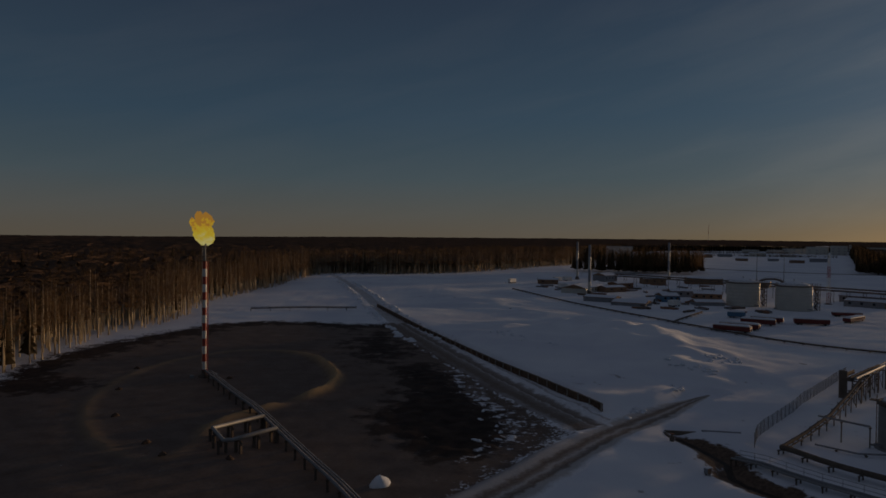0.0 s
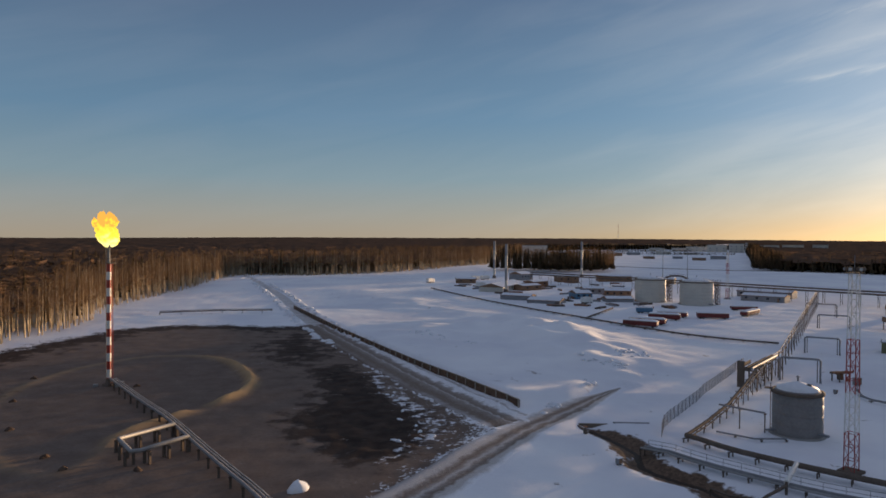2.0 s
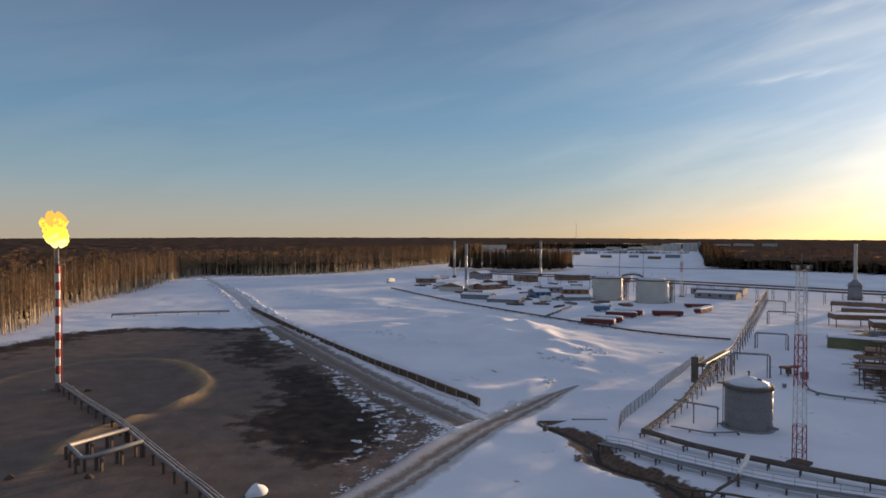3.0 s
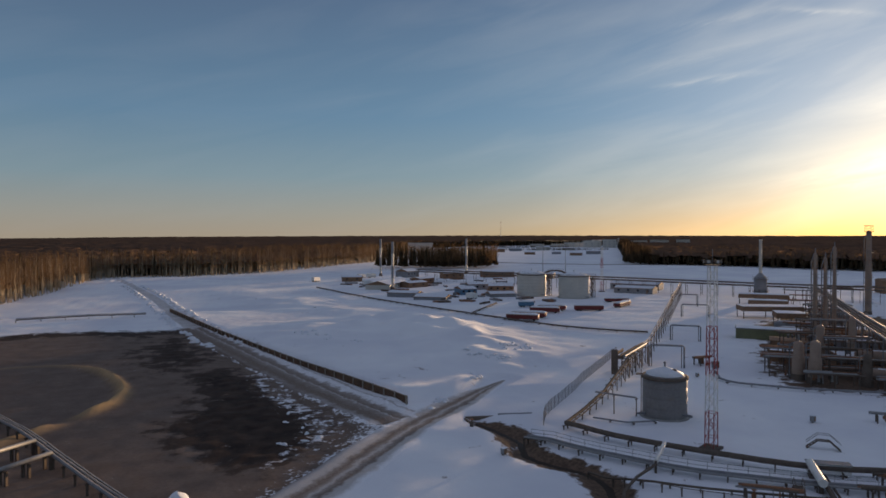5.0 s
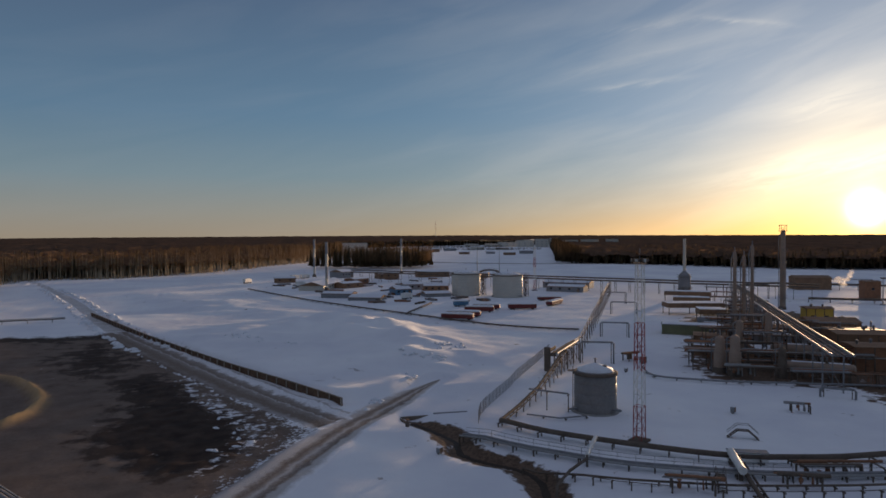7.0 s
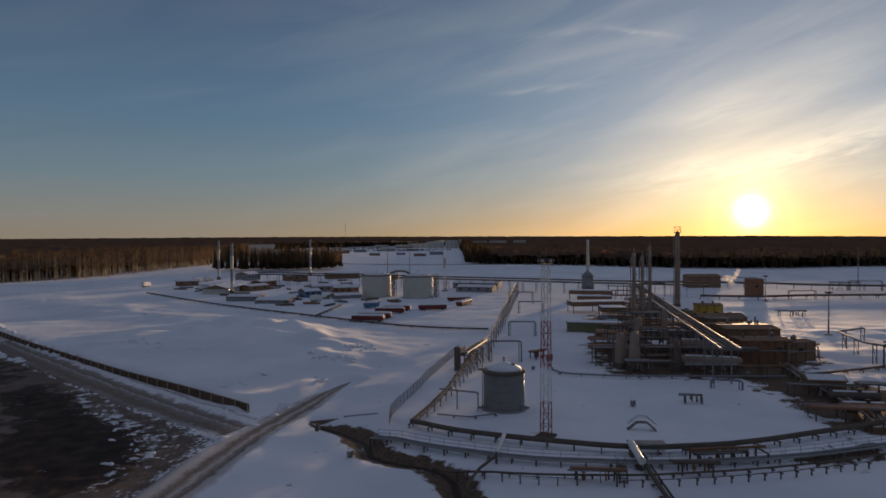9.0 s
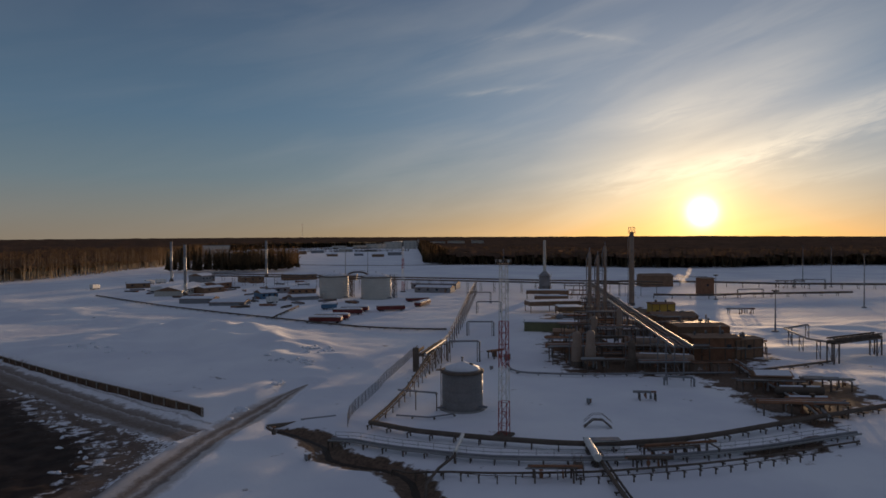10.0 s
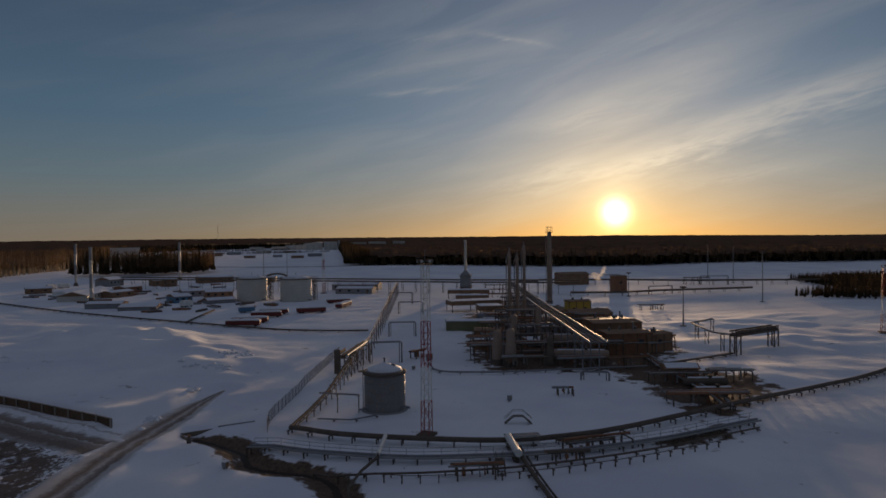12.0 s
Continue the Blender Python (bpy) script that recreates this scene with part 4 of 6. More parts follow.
# ---- masts, stacks ----
def lattice_mast(at, h, w0, w1, label, bands=((0, 1),), lamps=0, group="light masts"):
    """bands: fractions of the height painted in turn red and white."""
    t = thing("light_mast", at, 0.5, label, "mast", group)
    n = max(4, int(h / 1.8))
    width = lambda z: w0 + (w1 - w0) * z / h
    marks = [0.0] + [b for b in bands if 0 < b < 1] + [1.0]
    for k, (lo, hi) in enumerate(zip(marks, marks[1:])):
        g = Geo()
        i0, i1 = int(lo * n), int(hi * n)
        for i in range(i0, i1):
            z0, z1 = h * i / n, h * (i + 1) / n
            a0, a1 = width(z0) / 2, width(z1) / 2
            c0 = [(-a0, -a0), (a0, -a0), (a0, a0), (-a0, a0)]
            c1 = [(-a1, -a1), (a1, -a1), (a1, a1), (-a1, a1)]
            for j in range(4):
                g.beam((*c0[j], z0), (*c1[j], z1), 0.11)
                q = (j + 1) % 4
                g.beam((*c0[j], z0), (*c1[q], z1), 0.06) if i % 2 else g.beam((*c0[q], z0), (*c1[j], z1), 0.06)
                g.beam((*c1[j], z1), (*c1[q], z1), 0.06)
        part("lattice_section", g, RED if k % 2 == 0 else WHITE, t, "red painted" if k % 2 == 0 else "white painted")
    part("base", Geo().box((0, 0, 0.1), (w0 + 1.2, w0 + 1.2, 0.5)), DARKSTEEL, t)
    if lamps:
        part("platform", Geo().box((0, 0, h), (w1 + 0.9, w1 + 0.9, 0.1)), DARKSTEEL, t)
        for i in range(lamps):
            a = 6.283 * i / lamps
            lamp = part("floodlight", Geo().box((1.1 * math.cos(a), 1.1 * math.sin(a), h + 0.5), (0.3, 0.55, 0.5), a), DARKSTEEL, t)
            part("lens", Geo().box((1.27 * math.cos(a), 1.27 * math.sin(a), h + 0.5), (0.04, 0.45, 0.4), a), LAMPGLASS, lamp)
    part("lightning_rod", Geo().tube([(0, 0, h), (0, 0, h + 2.4)], 0.04, 5), STEEL, t)
    return t


lattice_mast((67, 85.2), 27.5, 1.4, 1.0, "red and white lattice light mast standing in snow", (0.25, 0.42, 0.68), 6)
lattice_mast((195, 342), 25.0, 1.3, 0.8, "slim red and white lattice mast behind the tanks", (0.3, 0.55, 0.8))
lattice_mast((235.4, 72.5), 20.0, 2.4, 1.6, "dark lattice tower in the snow", (0.3, 0.6), 4)


def pole_mast(at, h, label="slim grey floodlight pole in the snow"):
    t = thing("light_pole", at, 0.3, label, "light pole", "light poles")
    part("pole", Geo().tube([(0, 0, -0.3), (0, 0, h)], 0.30, 8, 0.12), STEEL, t)
    part("crown", Geo().lathe([(0.2, h - 0.2), (0.8, h), (0.8, h + 0.2), (0.2, h + 0.3)], 10), DARKSTEEL, t)
    for i in range(4):
        a = 1.57 * i
        part("floodlight", Geo().box((0.9 * math.cos(a), 0.9 * math.sin(a), h + 0.3), (0.35, 0.6, 0.5), a), DARKSTEEL, t)
    part("footing", Geo().box((0, 0, 0.1), (1.8, 1.8, 0.6)), CONCRETE, t)
    return t


for spot, tall in (((315.7, 147.5), 23.0), ((218, 470), 25.0), ((262, 520), 24.0), ((420, 215), 24.0), ((470, 260), 24.0), ((209, 124.5), 13.0), ((300, 210), 12.0)):
    pole_mast(spot, tall)


def chimney(at, h, r, label, bands=0, guys=True, group="chimneys"):
    t = thing("chimney", at, 0, label, "chimney", group)
    n = max(1, bands)
    for i in range(n):
        z0, z1 = h * i / n, h * (i + 1) / n
        part("shell_section", Geo().lathe([(r, z0), (r, z1)], 14), (TANKCREAM, PANEL)[i % 2] if bands else COLUMN, t)
    part("base", Geo().lathe([(r * 1.9, -0.2), (r * 1.9, 0.5), (r * 1.3, 1.8), (r, 2.2)], 14), DARKSTEEL, t)
    part("rim", Geo().lathe([(r, h - 0.3), (r * 1.18, h - 0.2), (r * 1.18, h + 0.1), (r * 0.8, h + 0.1)], 14), DARKSTEEL, t)
    part("ring_platform", Geo().lathe([(r, h * 0.7), (r + 0.8, h * 0.7), (r + 0.8, h * 0.7 + 0.1), (r, h * 0.7 + 0.1)], 14), STEEL, t)
    if guys:
        for i in range(3):
            a = 2.09 * i + 0.4
            part("guy_wire", Geo().tube([(r * math.cos(a), r * math.sin(a), h * 0.7), (h * 0.35 * math.cos(a), h * 0.35 * math.sin(a), 0)], 0.03, 3), STEEL, t)
    return t


chimney((105.3, 530), 29.5, 0.85, "tall pale steel chimney by the far yard", 4)
chimney((84.6, 390), 28.8, 0.8, "tall pale steel chimney rising beside the long house", 4)
chimney((180, 539), 29.6, 0.9, "tall pale steel chimney in front of the wood", 4)


def flare():
    t = thing("flare_stack", (-53.2, 151.5), 0, "red and white banded flare stack on bare earth", "flare stack")
    h, n = 30.2, 15
    for i in range(n):
        part("band", Geo().lathe([(0.46, h * 0.86 * i / n), (0.46, h * 0.86 * (i + 1) / n)], 14), RED if i % 2 == 0 else WHITE, t, "red painted" if i % 2 == 0 else "white painted")
    part("tip", Geo().lathe([(0.30, h * 0.86), (0.26, h - 1.0), (0.36, h - 0.8), (0.36, h)], 14), STEEL, t, "heat-stained steel burner tip")
    part("platform", Geo().lathe([(0.46, 26.0), (1.5, 26.0), (1.5, 26.12), (0.46, 26.12)], 14), DARKSTEEL, t)
    part("rail", Geo().lathe([(1.5, 27.05), (1.5, 27.15)], 14, caps=False), DARKSTEEL, t)
    for i in range(8):
        a = 0.785 * i
        part("baluster", Geo().beam((1.5 * math.cos(a), 1.5 * math.sin(a), 26.1), (1.5 * math.cos(a), 1.5 * math.sin(a), 27.1), 0.05), DARKSTEEL, t)
    g = Geo()
    for y in (-0.25, 0.25):
        g.beam((0.75, y, 0.3), (0.75, y, 26.1), 0.06)
    for i in range(60):
        g.beam((0.75, -0.25, 0.5 + i * 0.43), (0.75, 0.25, 0.5 + i * 0.43), 0.03)
    part("ladder", g, RED, t)
    part("pilot_pipe", Geo().tube([(-0.62, 0.2, 0.2), (-0.62, 0.2, 29.6)], 0.06, 6), STEEL, t)
    part("skirt", Geo().lathe([(1.3, -0.2), (1.3, 0.35), (0.8, 0.45), (0.5, 1.6)], 14), DARKSTEEL, t)
    for x, y in ((2.0, -1.6), (-2.2, -1.4), (2.3, 1.0)):
        part("footing", Geo().box((x, y, 0.2), (0.9, 0.9, 0.8), 0.4), CONCRETE, t)
    f = thing("flame", (-53.2, 151.5, 30.0), 0, "bright yellow gas flame at the burner tip", "flame")
    rng = random.Random(4)
    # a round main ball and ragged licks, bent by the wind
    licks = [(0.0, -0.3, 2.5, 4.9, 0.0)]
    for i in range(16):
        licks.append((rng.uniform(-2.1, 1.5), rng.uniform(1.6, 4.4), rng.uniform(0.45, 1.25), rng.uniform(1.6, 3.2), rng.uniform(-0.5, 0.1)))
    for k, (ox, oz, r, hh, lean) in enumerate(licks):
        g, rows, n = Geo(), (20 if k == 0 else 12), (28 if k == 0 else 14)
        oy = 0.0 if k == 0 else rng.uniform(-1.2, 1.2)
        ph = [rng.uniform(0, 6.28) for _ in range(4)]
        verts = []
        for i in range(rows + 1):
            s = i / rows
            rad = r * (math.sin(math.pi * min(1, s * 0.95 + 0.05)) ** 0.75) * (1.0 - 0.35 * s) + 0.02
            for j in range(n):
                a = 6.283 * j / n
                q = rad * (1 + 0.10 * math.sin(3 * a + 7 * s + ph[0]) + 0.09 * math.sin(5 * a - 11 * s + ph[1]) + 0.07 * math.sin(9 * a + 17 * s + ph[2]) + rng.uniform(-0.07, 0.07))
                verts.append((ox + q * math.cos(a) + lean * s * 2.2, oy + q * math.sin(a), oz + s * hh + 0.12 * r * math.sin(4 * a + ph[3])))
        g.add(verts, [(i * n + j, i * n + (j + 1) % n, (i + 1) * n + (j + 1) % n, (i + 1) * n + j) for i in range(rows) for j in range(n)], True)
        part("tongue", g, FLAME, f)
    return t


flare()


# ---- tanks ----
def storage_tank(at, r, h, paint, label, stair=0.0, group="", snow_roof=True, pitch=0.26, tower_=True):
    t = thing("storage_tank", at, 0, label, "storage tank", group)
    rows = max(4, int(h / 1.5))
    for i in range(rows):
        z0, z1 = h * i / rows, h * (i + 1) / rows
        part("shell_course", Geo().lathe([(r - 0.004 * i, z0), (r - 0.004 * i, z1 - 0.03), (r - 0.03, z1 - 0.02), (r - 0.03, z1)], 40), paint, t)
    part("roof", Geo().lathe([(r + 0.12, h - 0.25), (r + 0.14, h), (r * 0.98, h + 0.08), (r * 0.5, h + r * pitch * 0.6), (0.02, h + r * pitch)], 40), paint, t)
    if snow_roof:
        part("roof_snow", Geo().lathe([(r * 0.84, h + 0.10), (r * 0.82, h + 0.3 * r * pitch + 0.2), (r * 0.5, h + r * pitch * 0.6 + 0.16), (0.02, h + r * pitch + 0.16)], 32), SNOW, t, "snow lying on the roof")
    part("roof_edge", Geo().lathe([(r + 0.13, h - 0.3), (r + 0.2, h - 0.28), (r + 0.2, h + 0.14), (r * 0.9, h + 0.22), (r * 0.9, h + 0.1)], 40, caps=False), DARKSTEEL, t)
    part("base_ring", Geo().lathe([(r + 0.5, -0.3), (r + 0.5, 0.12), (r, 0.16)], 32), CONCRETE, t)
    for z in (0.55, 1.05) if tower_ else ():
        part("roof_rail", Geo().lathe([(r - 0.1, h + z), (r - 0.1, h + z + 0.05)], 32, caps=False), DARKSTEEL, t)
    for i in range(20 if tower_ else 0):
        a = 6.283 * i / 20
        part("rail_post", Geo().beam(((r - 0.1) * math.cos(a), (r - 0.1) * math.sin(a), h), ((r - 0.1) * math.cos(a), (r - 0.1) * math.sin(a), h + 1.05), 0.05), DARKSTEEL, t)
    ca, sa = math.cos(stair), math.sin(stair)
    part("hatch", Geo().lathe([(0.45, 0), (0.45, 0.5), (0.1, 0.62)], 12, (r * 0.3, -r * 0.3, h + r * pitch * 0.5)), DARKSTEEL, t)
    part("nozzle", Geo().tube([(r * 0.3, -r * 0.93, 0.9), (r * 0.5, -r - 1.3, 0.9)], 0.22, 8), STEEL, t)
    part("nozzle", Geo().tube([(-r * 0.93, 0.2, 0.7), (-r - 1.5, 0.3, 0.7)], 0.18, 8), STEEL, t)
    part("vent", Geo().lathe([(0.15, 0), (0.15, 0.7), (0.35, 0.75), (0.05, 1.0)], 10, (0, 0, h + r * pitch)), STEEL, t)
    if not tower_:
        rungs = Geo()
        for k in (-0.25, 0.25):
            rungs.beam((ca * (r + 0.25) - sa * k, sa * (r + 0.25) + ca * k, 0), (ca * (r + 0.25) - sa * k, sa * (r + 0.25) + ca * k, h + 0.9), 0.06)
        for k in range(int(h / 0.35)):
            rungs.beam((ca * (r + 0.25) - sa * 0.25, sa * (r + 0.25) + ca * 0.25, 0.35 * k), (ca * (r + 0.25) + sa * 0.25, sa * (r + 0.25) - ca * 0.25, 0.35 * k), 0.035)
        part("ladder", rungs, DARKSTEEL, t)
        part("landing", Geo().box((ca * (r + 0.5), sa * (r + 0.5), h + 0.02), (1.3, 1.4, 0.1), stair), DARKSTEEL, t)
        return t
    tower = Geo()
    cx, cy = ca * (r + 1.5), sa * (r + 1.5)
    q = 0.55 + r * 0.08
    corners = ((-q, -q), (q, -q), (q, q), (-q, q))
    for k, (dx, dy) in enumerate(corners):
        ex, ey = corners[(k + 1) % 4]
        tower.beam((cx + dx, cy + dy, -0.2), (cx + dx, cy + dy, h + 1.2), 0.2)
        for i in range(int(h / 1.8)):
            tower.beam((cx + dx, cy + dy, 1.8 * i), (cx + ex, cy + ey, 1.8 * (i + 1)), 0.1)
            tower.beam((cx + dx, cy + dy, 1.8 * (i + 1)), (cx + ex, cy + ey, 1.8 * (i + 1)), 0.1)
    part("stair_tower", tower, DARKSTEEL, t)
    for i in range(int(h / 1.8)):
        z = 1.8 * (i + 1)
        part("landing", Geo().box((cx, cy, z), (2 * q, 2 * q, 0.1)), DARKSTEEL, t)
        s = 1 if i % 2 else -1
        part("stair_flight", Geo().beam((cx - 0.8 * s, cy, z - 1.8), (cx + 0.8 * s, cy, z), 0.35), DARKSTEEL, t)
    part("gangway", Geo().box((ca * (r + 0.2), sa * (r + 0.2), h + 0.1), (2.6, 1.0, 0.08), stair), DARKSTEEL, t)
    return t


storage_tank((147.4, 332), 7.6, 11.4, TANKCREAM, "large cream steel storage tank in a snowy yard", -0.3, "large storage tanks")
storage_tank((163, 314), 7.8, 11.2, TANKCREAM, "large cream steel storage tank with dark stair tower", -0.3, "large storage tanks")
storage_tank((71.5, 103.4), 3.8, 7.0, TANKGREY, "small grey steel tank with a snowy conical roof", 2.4, pitch=0.42, tower_=False)
gangway = thing("gangway", (150, 331, 0), 0, "dark steel gangway joining the tops of the two large tanks", "gangway")
part("deck", Geo().tube([(4.6, -1.0, 12.4), (6.5, -3.5, 13.4), (9, -6.5, 13.6), (10.5, -9, 13.2), (11.2, -11, 12.2)], 0.5, 6), DARKSTEEL, gangway)
part("handrail", Geo().tube([(4.6, -1.6, 13.4), (6.5, -4.1, 14.4), (9, -7.1, 14.6), (10.5, -9.6, 14.2), (11.2, -11.6, 13.2)], 0.06, 5), STEEL, gangway)
pipe_run("tank_pipe", [(66.5, 104.5, 3.2), (61.5, 110, 3.4)], [(0, 0, 0.16, STEEL)], 4.0, "thin pipe joining the small tank", width=0.5)
pipe_run("tank_pipe", [(67, 99.5, 0.4), (62, 100, 0.4), (58, 104.5, 0.4)], [(0, 0, 0.14, STEEL)], 4.0, "low drain pipe beside the small tank", width=0.4)


# ---- fence ----
def fence():
    t = thing("fence", (0, 0, 0), 0, "grey wire mesh fence on thin posts in snow", "fence")
    line = [(48.6, 104.4), (50.8, 108.5), (54.5, 113.4), (70.6, 131.4), (96, 160)]
    pts = [p for p, _ in along([(*q, 0) for q in line], 2.5)]
    for a, b in zip(pts, pts[1:]):
        za, zb = ground_z(a[0], a[1]), ground_z(b[0], b[1])
        part("post", Geo().tube([(a[0], a[1], za - 0.3), (a[0], a[1], za + 2.3)], 0.06, 5), STEEL, t)
        g = Geo()
        for k in range(9):
            g.tube([(a[0], a[1], za + 0.15 + k * 0.25), (b[0], b[1], zb + 0.15 + k * 0.25)], 0.018, 3)
        for k in range(1, 10):
            s = k / 10
            x, y, z = a[0] + (b[0] - a[0]) * s, a[1] + (b[1] - a[1]) * s, za + (zb - za) * s
            g.tube([(x, y, z + 0.1), (x, y, z + 2.2)], 0.015, 3)
        part("mesh_panel", g, STEEL, t)


fence()


# ---- yard: trailers, containers, houses ----
def trailer(a, b, h, paint, label, group="red trailers"):
    c, n, r = between(a, b)
    w = 3.0
    t = thing("trailer", c, r, label, "trailer", group)
    part("body", Geo().box((0, 0, h / 2 + 0.3), (n, w, h - 0.7)), paint, t)
    part("roof", Geo().box((0, 0, h + 0.05), (n - 0.1, w - 0.1, 0.2), 0, 0.97), WHITE, t, "pale roof panel")
    for i in range(int(n / 1.2)):
        part("rib", Geo().box((-n / 2 + 0.6 + i * 1.2, 0, h / 2 + 0.3), (0.08, w + 0.08, h - 0.75)), paint, t)
    part("chassis", Geo().box((0, 0, 0.5), (n - 0.4, 1.2, 0.25)), DARKSTEEL, t)
    for x in (-n / 2 + 1.2, -n / 2 + 2.4, n / 2 - 1.6):
        for y in (-1.1, 1.1):
            part("wheel", Geo().tube([(x, y - 0.15, 0.42), (x, y + 0.15, 0.42)], 0.45, 12), RUBBER, t)
    g = Geo()
    cols, rows = max(4, int(n / 1.0)), 5
    rr = random.Random(int(n * 100))
    verts = []
    for i in range(cols + 1):
        for k in range(rows + 1):
            x, y = -n / 2 + n * i / cols, -w / 2 + w * k / rows
            edge = min(1.0, min(i, cols - i, k, rows - k) * 0.8)
            verts.append((x, y, h + 0.16 + edge * (0.42 + rr.uniform(-0.08, 0.08))))
    g.add(verts, [(i * (rows + 1) + k, (i + 1) * (rows + 1) + k, (i + 1) * (rows + 1) + k + 1, i * (rows + 1) + k + 1) for i in range(cols) for k in range(rows)], True)
    part("roof_snow", g, SNOW, t, "thick snow lying on the roof")
    return t


for a, b, h in (((96.5, 240), (106.2, 232.4), 2.7), ((101.8, 247.5), (112.5, 239.5), 2.6), ((114.6, 259.5), (125, 253.4), 2.8), ((121.5, 266.5), (131.5, 260.5), 2.6), ((135.6, 260.7), (147, 256.6), 2.8), ((158.5, 265), (170, 274.5), 2.4), ((166.5, 288.9), (177.2, 285.7), 2.2)):
    trailer(a, b, h * 0.82, MAROON, "snow-topped red trailer parked in the yard")
trailer((118, 280), (124.4, 277.6), 2.4, BLUE, "snow-topped blue container unit in the yard", "containers")


def building(name, a, b, depth, h, walls, label, roof_pitch=0.12, roof=None, windows=0, door=True, snow=True, group="", stilts=0.0, chim=False):
    """A house whose near wall stands from a to b."""
    c, n, r = between(a, b)
    if math.cos(r) * c[1] - math.sin(r) * c[0] < 0:
        r += math.pi
    cx, cy = c[0] - math.sin(r) * depth / 2, c[1] + math.cos(r) * depth / 2
    t = thing(name, (cx, cy), r, label, "building", group)
    z0 = stilts
    part("wall", Geo().box((0, 0, z0 + (h - z0) / 2 - 0.1), (n, depth, h - z0 + 0.2)), walls, t)
    p = depth * roof_pitch
    e = 0.3
    g = Geo().add([(-n / 2 - e, -depth / 2 - e, h), (n / 2 + e, -depth / 2 - e, h), (n / 2 + e, depth / 2 + e, h), (-n / 2 - e, depth / 2 + e, h), (-n / 2 - e, 0, h + p), (n / 2 + e, 0, h + p),
                   (-n / 2 - e, -depth / 2 - e, h - 0.15), (n / 2 + e, -depth / 2 - e, h - 0.15), (n / 2 + e, depth / 2 + e, h - 0.15), (-n / 2 - e, depth / 2 + e, h - 0.15)],
                  [(0, 1, 5, 4), (2, 3, 4, 5), (6, 7, 1, 0), (8, 9, 3, 2), (7, 8, 2, 5, 1), (9, 6, 0, 4, 3), (9, 8, 7, 6)])
    part("roof", g, roof or DARKPANEL, t)
    if snow:
        q = 0.18
        s = Geo().add([(-n / 2, -depth / 2, h + 0.02 + q * 0.4), (n / 2, -depth / 2, h + 0.02 + q * 0.4), (n / 2, depth / 2, h + 0.02 + q * 0.4), (-n / 2, depth / 2, h + 0.02 + q * 0.4), (-n / 2, 0, h + p + q), (n / 2, 0, h + p + q)], [(0, 1, 5, 4), (2, 3, 4, 5), (1, 2, 5), (3, 0, 4)])
        part("roof_snow", s, SNOW, t, "snow lying on the roof")
    for i in range(windows):
        x = -n / 2 + n * (i + 0.5) / windows
        w = part("window", Geo().box((x, -depth / 2 - 0.02, z0 + (h - z0) * 0.6), (min(1.2, n / windows * 0.6), 0.08, min(1.1, (h - z0) * 0.4))), GLASS, t)
        part("frame", Geo().box((x, -depth / 2 - 0.04, z0 + (h - z0) * 0.6 - 0.6), (min(1.4, n / windows * 0.7), 0.14, 0.08)), STEEL, w)
    if door:
        d = part("door", Geo().box((n * 0.36, -depth / 2 - 0.03, z0 + 1.0), (1.0, 0.1, 2.0)), DARKPANEL, t)
        part("handle", Geo().box((n * 0.36 - 0.35, -depth / 2 - 0.1, z0 + 1.0), (0.12, 0.06, 0.04)), STEEL, d)
    if stilts:
        for i in range(max(2, int(n / 5) + 1)):
            for y in (-depth / 2 + 0.3, depth / 2 - 0.3):
                x = -n / 2 + 0.3 + (n - 0.6) * i / max(1, int(n / 5))
                part("leg", Geo().box((x, y, stilts / 2 - 0.1), (0.3, 0.3, stilts + 0.2)), DARKSTEEL, t)
    if chim:
        part("flue", Geo().tube([(n * 0.2, 0, h), (n * 0.2, 0, h + p + 2.2)], 0.25, 8), STEEL, t)
    return t


HUTS = (  # from, to, depth, height, walls, words, windows
    ((72.8, 349.4), (86.5, 340), 9, 2.3, PANEL, "long low grey shed under snow", 0), ((81.9, 328.6), (96, 319.6), 11, 1.6, PANEL, "very low store with a broad snowy roof", 0),
    ((112.9, 347), (122, 347), 12, 3.0, BLUE, "low blue-grey hut with a snowy roof", 3), ((134, 362), (147.6, 357), 10, 3.3, DARKPANEL, "low brown hut with a snowy roof", 4),
    ((122.9, 328.6), (136.5, 327), 10, 1.7, PANEL, "very low store with a broad snowy roof", 0), ((142.5, 480), (158.3, 480), 10, 3.7, DARKPANEL, "dark low hut with a snowy roof", 3),
    ((173.8, 481), (198, 478), 10, 4.0, DARKPANEL, "dark long hut with a snowy roof", 4), ((128, 380), (143, 378), 9, 3.2, PANEL, "low grey hut with a snowy roof", 4),
    ((98, 404), (112, 412), 9, 3.0, DARKPANEL, "dark low hut with a snowy roof", 2), ((66, 470), (80, 468), 9, 3.0, DARKPANEL, "dark low hut with a snowy roof", 2),
    ((204, 462), (218, 452), 8, 3.4, PANEL, "grey low hut with a snowy roof", 3), ((112, 432), (124, 440), 9, 3.6, RUST, "rust-brown hut with a snowy roof", 2))
for a, b, depth, h, walls, words, windows in HUTS:
    building("yard_hut", a, b, depth, h, walls, words, 0.1, windows=windows, group="yard huts", door=windows > 0)
building("long_house", (83.2, 392), (106, 432), 15, 3.0, TANKCREAM, "long low cream house with a snowy gable roof", 0.14, windows=9)
building("long_house", (120, 500), (131, 508), 12, 4.6, PANEL, "grey house behind the yard under snow", 0.15, windows=4)
building("long_store", (211, 360), (230, 339), 12, 3.3, PANEL, "long grey store with a snowy roof beside the rack", 0.1, windows=6)
